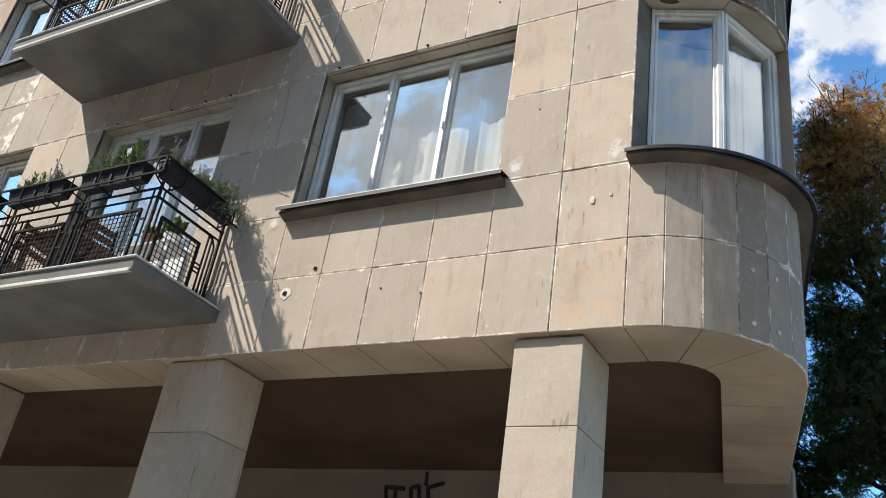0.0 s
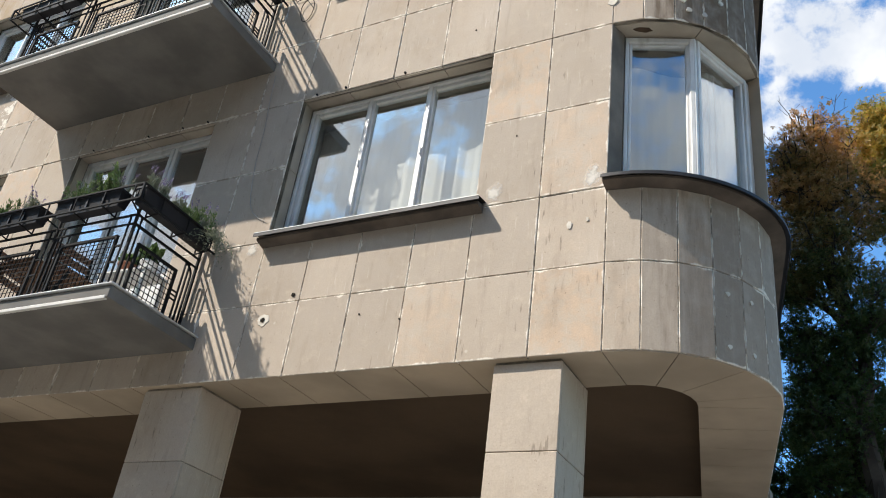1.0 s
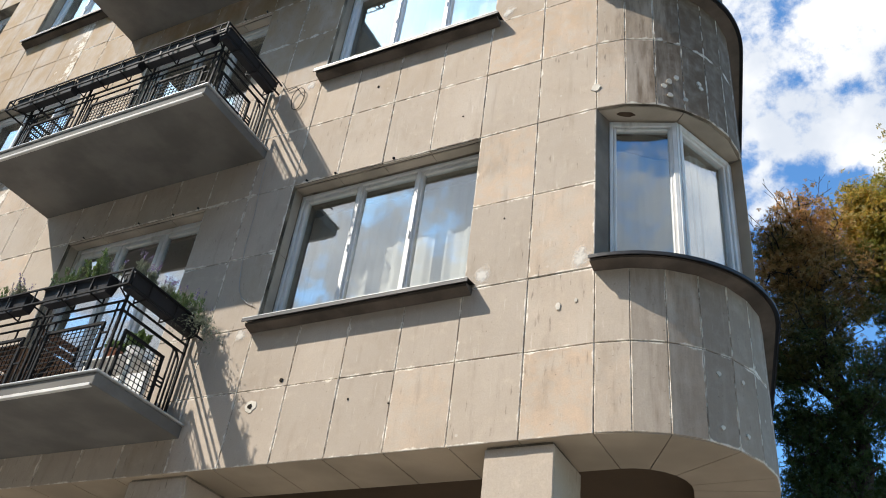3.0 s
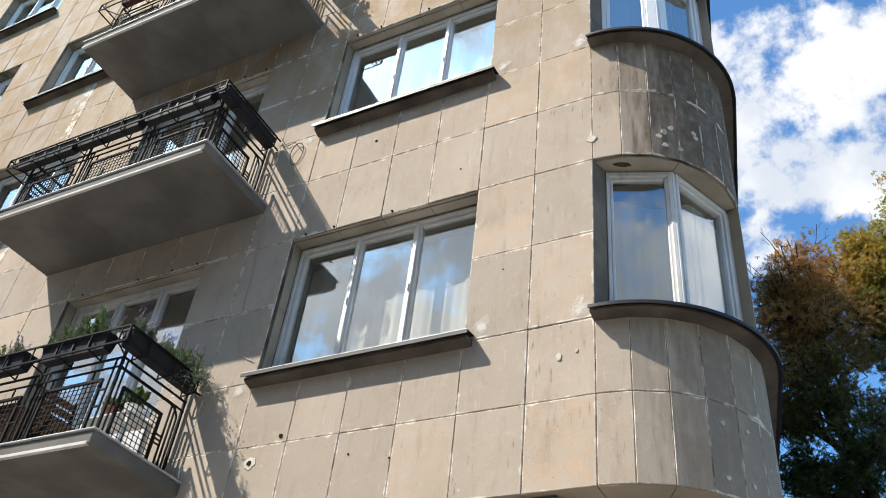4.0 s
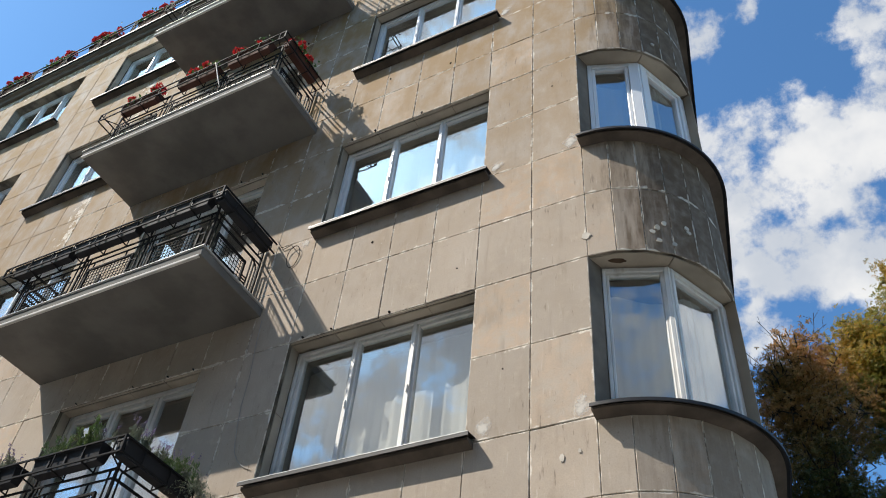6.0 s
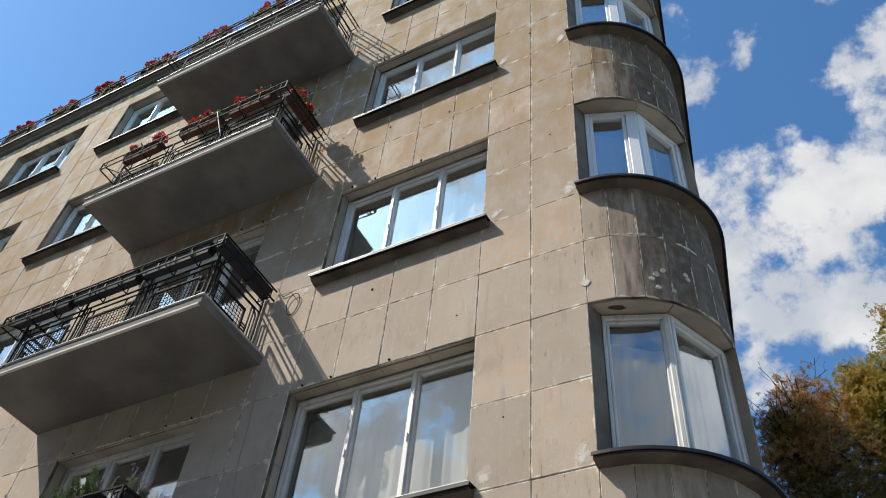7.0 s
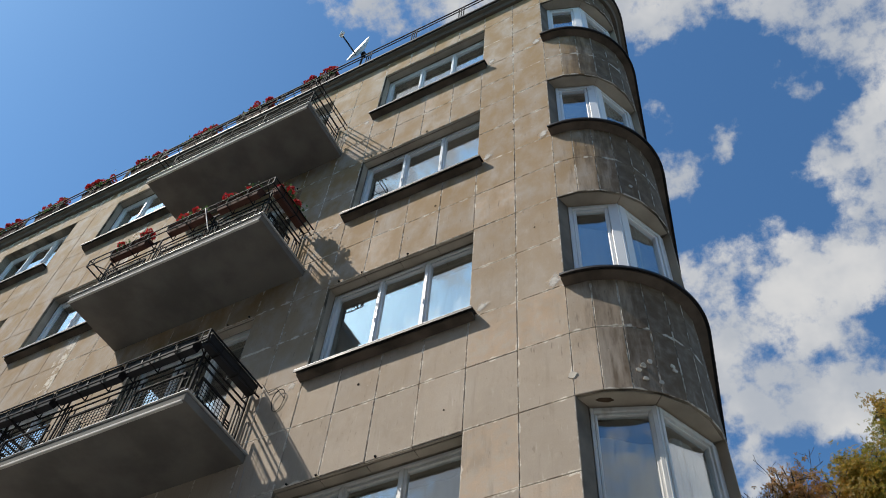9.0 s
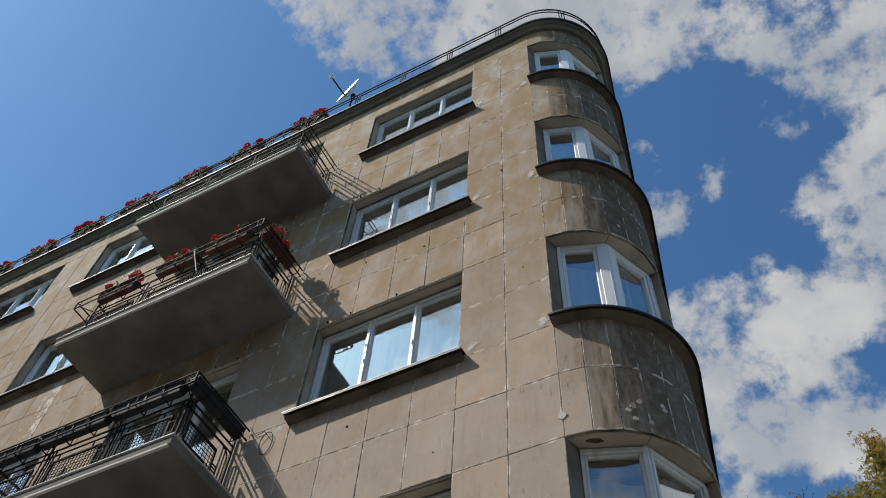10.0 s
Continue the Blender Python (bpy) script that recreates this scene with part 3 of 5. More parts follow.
edges = [-0.535 * k for k in range(38)]
for a, b in zip(edges, edges[1:]):
    part("soffit_slab", quad_slab([(a, 0.0), (b, 0.0), (b, DEEP), (a, DEEP)], SOFFIT_Z, SOFFIT_Z + 0.03), SOFFIT, soffit)
for k in range(0, FACETS, 2):
    k2 = min(k + 2, FACETS)
    ring_out = [rim(R, TURN * j) for j in range(k, k2 + 1)]
    ring_in = [rim(R - DEEP, TURN * j) for j in range(k, k2 + 1)]
    part("soffit_slab", quad_slab(ring_out + ring_in[::-1], SOFFIT_Z, SOFFIT_Z + 0.03), SOFFIT, soffit)
for k in range(30):
    d0, d1 = k * 0.46, (k + 1) * 0.46
    part("soffit_slab", quad_slab([along_side(d0), along_side(d1), along_side(d1, -DEEP), along_side(d0, -DEEP)], SOFFIT_Z, SOFFIT_Z + 0.03), SOFFIT, soffit)
beam = Solid().box(END, 0.0, 0.02, DEEP - 0.01, SOFFIT_Z + 0.025, 4.3)
beam.prism(outline(R - 0.02) + outline(R - DEEP + 0.01)[::-1], SOFFIT_Z + 0.025, 4.3)
beam.prism([along_side(0, -0.02), along_side(22, -0.02), along_side(22, -DEEP + 0.01), along_side(0, -DEEP + 0.01)], SOFFIT_Z + 0.025, 4.3)
structure("beam", beam, MORTAR, "edge beam behind the soffit slabs", "beam")

COLUMNS = [(-0.80, -0.29), (-4.14, -3.50), (-7.36, -6.80), (-10.65, -10.1), (-13.95, -13.4)]
for a, b in COLUMNS:
    c = thing("column", "square arcade column clad in pale stone slabs", "column", "arcade columns")
    part("core", Solid().box(a + 0.012, b - 0.012, 0.062, 0.588, 0, SOFFIT_Z - 0.002), MORTAR, c)
    z = SOFFIT_Z - 0.022
    while z > 0.02:
        z2 = max(0.0, z - 0.635)
        part("stone_slab", Solid().box(a, b, 0.05, 0.075, z2 + 0.005, z, 0.004), COLUMN_STONE, c)
        part("stone_slab", Solid().box(a, b, 0.575, 0.60, z2 + 0.005, z, 0.004), COLUMN_STONE, c)
        part("stone_slab", Solid().box(b - 0.026, b - 0.001, 0.078, 0.572, z2 + 0.005, z, 0.004), COLUMN_STONE, c)
        part("stone_slab", Solid().box(a + 0.001, a + 0.026, 0.078, 0.572, z2 + 0.005, z, 0.004), COLUMN_STONE, c)
        z = z2

# ---------- balcony slabs ----------
THICK = 0.125
for i, z in enumerate(SLABS):
    s = thing("balcony_slab", "grey-painted cantilevered concrete balcony slab with pale edge", "balcony", "balcony slabs")
    x0, x1, y0 = BALCONY
    part("plate", Solid().box(x0 + 0.02, x1 - 0.02, y0 + 0.02, 0.3, z, z + 0.1), CONCRETE, s)
    part("fascia", Solid().box(x0, x1, y0, 0.008, z - 0.004, z + 0.108, 0.006), FASCIA, s, "weathered grey fascia")
    lip = Solid().box(x0 - 0.004, x1 - 0.03, y0 - 0.004, y0 + 0.03, z - 0.012, z + 0.02, 0.004)
    part("drip_edge", lip, EDGE, s, "pale drip edge")
    part("flashing", Solid().box(x0 - 0.02, x1 + 0.02, y0 - 0.02, 0.006, z + 0.11, z + THICK, 0.004), ZINC, s, "pale sheet-metal flashing")

# ---------- cornice ----------
cor = thing("cornice", "stepped roof cornice with dark sheet-metal edge", "cornice")
n = 24
angles = [FACETS * TURN * k / n for k in range(n + 1)]


def eaves(profile, close=True):
    rows = [[(END, -o, z) for o, z in profile]] + [[(*rim(R + o, a), z) for o, z in profile] for a in angles] + [[(*along_side(20, o), z) for o, z in profile]]
    m = len(profile)
    f = [(r * m + c, r * m + (c + 1) % m, (r + 1) * m + (c + 1) % m, (r + 1) * m + c) for r in range(len(rows) - 1) for c in range(m)]
    f += [tuple(range(m)), tuple(range((len(rows) - 1) * m, len(rows) * m))]
    return Solid().add([p for row in rows for p in row], f)


part("moulding", eaves([(-0.1, 17.2), (0.06, 17.2), (0.09, 17.26), (0.15, 17.28), (0.15, 17.36), (-0.1, 17.36)]), plain("cornice_render", (0.15, 0.125, 0.10), 0.85, vary=0.35, scale=14, dirt=(0.08, 0.07, 0.06)), cor)
part("edge_sheet", eaves([(-0.3, 17.40), (-0.3, 17.37), (0.165, 17.33), (0.185, 17.33), (0.185, 17.38)]), SHEET, cor, "dark sheet-metal eaves")

# ---------- balcony railings ----------
RAIL_X0, RAIL_X1, RAIL_Y = -6.88, -3.90, -0.83
OUT_X0, OUT_X1, OUT_Y = -7.14, -3.73, -1.00


def mesh_panel(parent, corner, along, wide, z0, z1):
    """A framed rectangle of woven wire; along is a plan direction."""
    c, d = Vector((*corner, 0)), Vector((*along, 0))
    at = lambda s, z: c + d * s + Vector((0, 0, z))
    f = Solid()
    f.bar(at(0, z0), at(wide, z0), 0.012).bar(at(0, z1), at(wide, z1), 0.012).bar(at(0, z0 - 0.0085), at(0, z1 + 0.012), 0.012).bar(at(wide, z0 - 0.0085), at(wide, z1 + 0.012), 0.012)
    panel = part("mesh_frame", f, IRON, parent, "flat-iron frame filled with wire mesh")
    g = Solid()
    n, m = round(wide / 0.052), round((z1 - z0) / 0.052)
    for k in range(1, n):
        g.bar(at(wide * k / n, z0), at(wide * k / n, z1), 0.0048, 3)
    for k in range(1, m):
        z = z0 + (z1 - z0) * k / m
        g.bar(at(0, z), at(wide, z), 0.0048, 3)
    part("wire_mesh", g, IRON, panel)


def railing(z, group):
    r = thing("balcony_railing", "black wrought-iron balcony railing with mesh panels and flower-box basket", "railing", "balcony railings", "", (0, 0, 0))
    top = z + 1.11 - THICK
    pts = [(RAIL_X0, -0.01), (RAIL_X0, RAIL_Y), (RAIL_X1, RAIL_Y), (RAIL_X1, -0.01)]
    for level, thick in ((top, 0.0115), (z + 0.80, 0.008), (z + 0.71, 0.007), (z + 0.06, 0.008)):
        part("rail", Solid().path([(x, y, level) for x, y in pts], thick), IRON, r)
    for x, y in ((RAIL_X0, RAIL_Y), (RAIL_X1, RAIL_Y), (RAIL_X0, -0.03), (RAIL_X1, -0.03)):
        part("post", Solid().bar((x, y, z), (x, y, top), 0.011), IRON, r)
    # front: three mesh panels between groups of bars
    step = (RAIL_X1 - RAIL_X0) / 3
    for k in range(3):
        a = RAIL_X0 + step * k
        mesh_panel(r, (a + 0.15, RAIL_Y), (1, 0), 0.68, z + 0.09, z + 0.60)
        for q in (0.34, 0.50):
            part("stub", Solid().bar((a + 0.83, RAIL_Y, z + q), (a + step - 0.08, RAIL_Y, z + q), 0.007), IRON, r)
        for off in (0.055, 0.105, step - 0.075):
            part("bar", Solid().bar((a + off, RAIL_Y, z), (a + off, RAIL_Y, z + 0.80), 0.0062), IRON, r)
        if k:
            part("post", Solid().bar((a, RAIL_Y, z), (a, RAIL_Y, top), 0.01), IRON, r)
        for off in (0.2, 0.7):
            part("brace", Solid().bar((a + off, RAIL_Y, z + 0.60), (a + off, RAIL_Y, z + 0.71), 0.006), IRON, r)
    # ends
    for x in (RAIL_X0, RAIL_X1):
        mesh_panel(r, (x, -0.72), (0, 1), 0.47, z + 0.10, z + 0.56)
        for y in (-0.775,):
            part("bar", Solid().bar((x, y, z), (x, y, z + 0.80), 0.0062), IRON, r)
        for n, y in enumerate((-0.07, -0.115, -0.16)):
            h = 0.60 - 0.05 * n
            arc = [(x, y - 0.12 * (1 - math.cos(q)), z + h + 0.10 * math.sin(q)) for q in [math.pi / 2 * k / 5 for k in range(6)]]
            run = [(x, y, z)] + arc + [(x, RAIL_Y, arc[-1][2])] if n == 0 else [(x, y, z), (x, y, z + 0.71)]
            part("bar", Solid().path(run, 0.007), IRON, r)
        for q in (0.30, 0.34, 0.38):
            part("stub", Solid().bar((x, -0.25, z + q), (x, -0.16, z + q), 0.006), IRON, r)
    # basket for flower boxes, hung outside the top rail
    o = [(OUT_X0, -0.02), (OUT_X0, OUT_Y), (OUT_X1, OUT_Y), (OUT_X1, -0.02)]
    for level in (top, top - 0.15):
        part("basket_rail", Solid().path([(x, y, level) for x, y in o], 0.0075), IRON, r)
    cross = []
    for k in range(10):
        x = OUT_X0 + 0.1 + (OUT_X1 - OUT_X0 - 0.2) * k / 9
        cross.append(((x, OUT_Y), (min(max(x, RAIL_X0), RAIL_X1), RAIL_Y)))
    for y in (-0.75, -0.42, -0.1):
        cross += [((OUT_X0, y), (RAIL_X0, y)), ((OUT_X1, y), (RAIL_X1, y))]
    for a, b in cross:
        part("basket_bar", Solid().path([(*a, top), (*a, top - 0.15), (*b, top - 0.17), (*b, top)], 0.0052), IRON, r)
    for x in (OUT_X0, OUT_X1):
        part("basket_bar", Solid().bar((x, OUT_Y, top - 0.15), (x, OUT_Y, top), 0.009), IRON, r)
    return r


first_rail = railing(SLABS[0] + THICK, "")
for z in SLABS[1:]:
    copy_thing(first_rail, pose(0, 0, z - SLABS[0]))

# ---------- planters and plants ----------
BLACK_PLASTIC = plain("black_planter_plastic", (0.014, 0.0135, 0.016), 0.6, vary=0.3, scale=20, spec=0.25)
BROWN_PLASTIC = plain("brown_planter_plastic", (0.085, 0.04, 0.03), 0.75, vary=0.25, scale=20, spec=0.1)
SOIL = plain("potting_soil", (0.03, 0.022, 0.016), 0.95, vary=0.5, scale=60)
TERRACOTTA = plain("brown_clay", (0.20, 0.085, 0.05), 0.8, vary=0.3, scale=30)
OAK = plain("brown_wood", (0.17, 0.085, 0.045), 0.6, vary=0.4, scale=12)
PALE_PLASTIC = plain("grey_white_plastic", (0.82, 0.83, 0.83), 0.5, vary=0.06, scale=15)


def leaf_material(name, colours, thin=0.4, low=None, z0=0.0, z1=1.0):
    """Leaves in several tones, one tone a leaf, lit through."""
    mat = bpy.data.materials.new(name)
    nt = shader(mat)
    geo = node(nt, "ShaderNodeNewGeometry")
    big = noise_tex(nt, geo.outputs["Position"], 0.8, 3)
    mixv = math_node(nt, "ADD", math_node(nt, "MULTIPLY", geo.outputs["Random Per Island"], 0.55), math_node(nt, "MULTIPLY", ramp(nt, big, 0.3, 0.7), 0.45))

    def tones(list_of):
        rampn = node(nt, "ShaderNodeValToRGB")
        els = rampn.color_ramp.elements
        while len(els) < len(list_of):
            els.new(0.5)
        for k, c in enumerate(list_of):
            els[k].position, els[k].color = k / (len(list_of) - 1), (*c, 1)
        nt.links.new(mixv, rampn.inputs[0])
        return rampn.outputs[0]

    col = tones(colours)
    if low:
        # autumn tones above; dark greens below stand in for the building's shade
        xyz = node(nt, "ShaderNodeSeparateXYZ")
        nt.links.new(geo.outputs["Position"], xyz.inputs[0])
        crown_mix = ramp(nt, math_node(nt, "ADD", xyz.outputs[2], math_node(nt, "MULTIPLY", math_node(nt, "SUBTRACT", big, 0.5), 5.0)), z0, z1)
        col = mixed(nt, crown_mix, tones(low), col)
    b, t, mix, out = node(nt, "ShaderNodeBsdfPrincipled"), node(nt, "ShaderNodeBsdfTranslucent"), node(nt, "ShaderNodeMixShader"), node(nt, "ShaderNodeOutputMaterial")
    b.inputs["Roughness"].default_value = 0.55
    nt.links.new(col, b.inputs["Base Color"])
    nt.links.new(col, t.inputs[0])
    mix.inputs[0].default_value = thin
    nt.links.new(b.outputs[0], mix.inputs[1])
    nt.links.new(t.outputs[0], mix.inputs[2])
    nt.links.new(mix.outputs[0], out.inputs[0])
    return mat


HERB = leaf_material("herb_leaves", [(0.05, 0.09, 0.025), (0.10, 0.16, 0.045), (0.19, 0.22, 0.09)])
GREY_HERB = leaf_material("lavender_leaves", [(0.10, 0.13, 0.09), (0.17, 0.19, 0.13), (0.24, 0.22, 0.17)])
SPIKE = leaf_material("lavender_flowers", [(0.14, 0.10, 0.20), (0.20, 0.15, 0.28), (0.13, 0.10, 0.10)])
GERANIUM = leaf_material("geranium_leaves", [(0.03, 0.07, 0.02), (0.06, 0.12, 0.03), (0.10, 0.15, 0.05)])
RED = leaf_material("red_petals", [(0.42, 0.015, 0.02), (0.60, 0.03, 0.03), (0.70, 0.08, 0.09)], 0.25)


class Leaves:
    """Small folded leaves gathered in one mesh."""

    def __init__(self, seed):
        self.r, self.v, self.f = np.random.RandomState(seed), [], []

    def leaf(self, p, size, slim=0.5, up=None):
        r = self.r
        d = Vector(r.normal(size=3)) if up is None else Vector(up) + Vector(r.normal(size=3)) * 0.35
        d.normalize()
        u = d.orthogonal().normalized()
        u.rotate(Matrix.Rotation(r.rand() * 6.28, 3, d))
        p, n = Vector(p), len(self.v)
        k = d.cross(u) * size * 0.12
        self.v += [p, p + d * size * 0.5 + u * size * slim * 0.5 + k, p + d * size, p + d * size * 0.5 - u * size * slim * 0.5 + k]
        self.f += [(n, n + 1, n + 2), (n, n + 2, n + 3)]

    def mesh(self, name, mat):
        me = bpy.data.meshes.new(name)
        me.from_pydata([tuple(v) for v in self.v], [], self.f)
        me.materials.append(mat)
        return me


def planter(x0, x1, y0, y1, z, mat, label, h=0.16):
    """A tapered trough with a rolled rim and soil."""
    t = thing("flower_box", label, "planter", "flower boxes", "", ((x0 + x1) / 2, (y0 + y1) / 2, z))
    w, d = (x1 - x0) / 2, (y1 - y0) / 2
    k, e = 0.02, 0.012
    rings = [(w - k, d - k, 0), (w, d, h - 0.02), (w + 0.008, d + 0.008, h - 0.018), (w + 0.008, d + 0.008, h), (w - e, d - e, h), (w - e - 0.01, d - e - 0.01, h - 0.035)]
    v = [(sx * a, sy * b, c) for a, b, c in rings for sx, sy in ((-1, -1), (1, -1), (1, 1), (-1, 1))]
    f = [(0, 1, 2, 3)] + [(4 * i + j, 4 * i + (j + 1) % 4, 4 * i + 4 + (j + 1) % 4, 4 * i + 4 + j) for i in range(5) for j in range(4)]
    part("trough", Solid().add(v, f), mat, t)
    part("soil", Solid().box(-w + e + 0.008, w - e - 0.008, -d + e + 0.008, d - e - 0.008, h - 0.05, h - 0.03), SOIL, t)
    for s in (-0.5, 0.0, 0.5):
        part("rib", Solid().box(s * w - 0.01, s * w + 0.01, -d - 0.004, -d + 0.008, 0.03, h - 0.03), mat, t)
    return t


def bushy(at, wide, deep, tall, mat, seed, label, category="plant", leaf=0.035, n=700, spikes=0, slim=0.28):
    """A herb or shrub: stems that rise from a line of soil with leaves along them."""
    t = thing("potted_herb", label, category, "balcony plants", "", at)
    L, S, F = Leaves(seed), Solid(), Leaves(seed + 1)
    r = L.r
    stems = max(10, int(wide * 60))
    for s in range(stems):
        x, y = r.uniform(-wide, wide), r.uniform(-deep, deep)
        h = tall * r.uniform(0.5, 1.05)
        lean = Vector((r.normal() * 0.22, r.normal() * 0.22 - 0.05, 1)).normalized()
        a = Vector((x, y, 0))
        b = a + lean * h
        c = b + Vector((r.normal(), r.normal(), 0.3)) * h * 0.12
        S.path([a, b, c], 0.0022, 3)
        for k in range(n // stems):
            q = r.uniform(0.15, 1.1)
            p = a + (b - a) * min(1, q)
            L.leaf(p + Vector(r.normal(size=3)) * 0.012, leaf * r.uniform(0.6, 1.2), slim, lean)
        if s < spikes:
            top = b + lean * 0.05
            S.bar(b, top + lean * 0.06, 0.0015, 3)
            for k in range(16):
                F.leaf(top + lean * r.uniform(0, 0.07) + Vector(r.normal(size=3)) * 0.005, 0.016, 0.6)
    part("stems", S, GREY_HERB, t)
    tagged(part("foliage", L.mesh("foliage", mat), mat, t), kind="stuff")
    if spikes:
        tagged(part("flower_spikes", F.mesh("flower_spikes", SPIKE), SPIKE, t, "faded purple flower spikes"), kind="stuff")
    return t


def geranium(at, wide, deep, seed, heads, tall=0.2):
    t = thing("geranium", "red geranium in bloom above round green leaves", "flower", "geraniums", "", at)
    L, S = Leaves(seed), Solid()
    r = L.r
    for k in range(int(260 * wide / 0.35)):
        L.leaf((r.uniform(-wide, wide), r.uniform(-deep, deep) * 1.3, abs(r.normal()) * tall * 0.55), 0.05 * r.uniform(0.6, 1.2), 1.0)
    for k in range(heads):
        x, y, z = r.uniform(-wide, wide), r.uniform(-deep, deep), tall * r.uniform(0.75, 1.35)
        S.bar((x * 0.9, y * 0.7, 0), (x, y, z), 0.003, 3)
        H = Leaves(seed * 31 + k)
        for q in range(80):
            d = Vector(H.r.normal(size=3)).normalized()
            d.z *= 0.75
            H.leaf(Vector((x, y, z)) + d * 0.048 * H.r.uniform(0.2, 1.0) ** 0.5, 0.038, 1.0, d)
        part("flower_head", H.mesh("flower_head", RED), RED, t, "red flower head")
    tagged(part("foliage", L.mesh("foliage", GERANIUM), GERANIUM, t), kind="stuff")
    part("stems", S, GERANIUM, t)
    return t


TOPS = [z + 1.11 for z in SLABS]
MID_Y = (OUT_Y + RAIL_Y) / 2
MID_X = (OUT_X1 + RAIL_X1) / 2
# first balcony: black troughs of herbs
z = TOPS[0] - 0.15
for k, (a, b) in enumerate(((-6.85, -6.05), (-5.85, -5.05), (-4.82, -4.02))):
    planter(a, b, OUT_Y + 0.02, RAIL_Y - 0.02, z, BLACK_PLASTIC, "black plastic flower box with herbs on the railing")
    c = (a + b) / 2
    bushy((c - 0.2, MID_Y, z + 0.13), 0.17, 0.04, 0.20, HERB, 11 + k, "green herbs growing in a black flower box", n=900)
    bushy((c + 0.18, MID_Y, z + 0.13), 0.17, 0.04, 0.17, GREY_HERB, 21 + k, "grey-green lavender with faded flower spikes", n=600, spikes=14)
bushy((-4.22, MID_Y, z + 0.13), 0.12, 0.05, 0.27, HERB, 31, "tall fresh green herb in a black flower box", n=1000, leaf=0.04, slim=0.4)
planter(RAIL_X1 + 0.02, OUT_X1 - 0.02, -0.95, -0.08, z, BLACK_PLASTIC, "long black plastic flower box on the railing's end")
for k, (y, mat, tall, sp) in enumerate(((-0.82, GREY_HERB, 0.18, 10), (-0.62, GREY_HERB, 0.17, 14), (-0.4, HERB, 0.16, 4), (-0.2, HERB, 0.24, 8), (-0.08, GREY_HERB, 0.2, 6))):
    p = bushy((MID_X, y, z + 0.13), 0.12, 0.05, tall, mat, 41 + k, "herbs and lavender spilling over the box", n=700, spikes=sp)
    p.rotation_euler = (0, 0, radians(90))
# trailing plant near the wall
L = Leaves(77)
for k in range(26):
    a = Vector((MID_X + 0.05 + L.r.normal() * 0.05, -0.1 + L.r.normal() * 0.06, z + 0.12))
    v = Vector((L.r.uniform(0.05, 0.2), L.r.uniform(-0.15, 0.05), L.r.uniform(0, 0.12)))
    for q in range(26):
        s = q / 26
        L.leaf(a + v * s * 2 + Vector((0, 0, -0.42 * s * s)) + Vector(L.r.normal(size=3)) * 0.012, 0.026, 0.4)
t = thing("trailing_plant", "dry trailing plant hanging from the flower box", "plant", "balcony plants")
tagged(part("foliage", L.mesh("foliage", GREY_HERB), GREY_HERB, t), kind="stuff")

# second balcony: long empty black troughs
z = TOPS[1] - 0.15
for a, b in ((-7.0, -6.05), (-5.98, -5.0), (-4.93, -3.95)):
    planter(a, b, OUT_Y + 0.02, RAIL_Y - 0.02, z, BLACK_PLASTIC, "empty black flower box on the railing", 0.14)
planter(RAIL_X1 + 0.02, OUT_X1 - 0.02, -0.95, -0.08, z, BLACK_PLASTIC, "empty black flower box on the railing's end", 0.14)
# third balcony: brown troughs of geraniums
z = TOPS[2] - 0.15
for k, (a, b, heads) in enumerate(((-6.75, -6.05, 4), (-5.65, -4.95, 9), (-4.75, -4.02, 4))):
    planter(a, b, OUT_Y + 0.02, RAIL_Y - 0.02, z, BROWN_PLASTIC, "brown flower box of red geraniums on the railing")
    geranium(((a + b) / 2, MID_Y, z + 0.13), 0.30, 0.06, 61 + k, heads)
planter(RAIL_X1 + 0.02, OUT_X1 - 0.02, -0.85, -0.2, z, BROWN_PLASTIC, "brown flower box on the railing's end")
g = geranium((MID_X, -0.5, z + 0.13), 0.28, 0.06, 67, 5)
g.rotation_euler = (0, 0, radians(90))

# things that stand on the balconies
def table(at, w, d, h):
    t = thing("balcony_table", "small brown slatted wooden table on the balcony", "table", "", "", at)
    for k in range(5):
        x = -w / 2 + w * k / 5
        part("slat", Solid().box(x + 0.006, x + w / 5 - 0.006, -d / 2, d / 2, h - 0.025, h, 0.004), OAK, t)
    for y in (-d / 2 + 0.03, d / 2 - 0.05):
        part("apron", Solid().box(-w / 2 + 0.04, w / 2 - 0.04, y, y + 0.02, h - 0.085, h - 0.026), OAK, t)
    for sx in (-1, 1):
        for sy in (-1, 1):
            part("leg", Solid().box(sx * (w / 2 - 0.05) - 0.02, sx * (w / 2 - 0.05) + 0.02, sy * (d / 2 - 0.05) - 0.02, sy * (d / 2 - 0.05) + 0.02, 0, h - 0.026, 0.004), OAK, t)


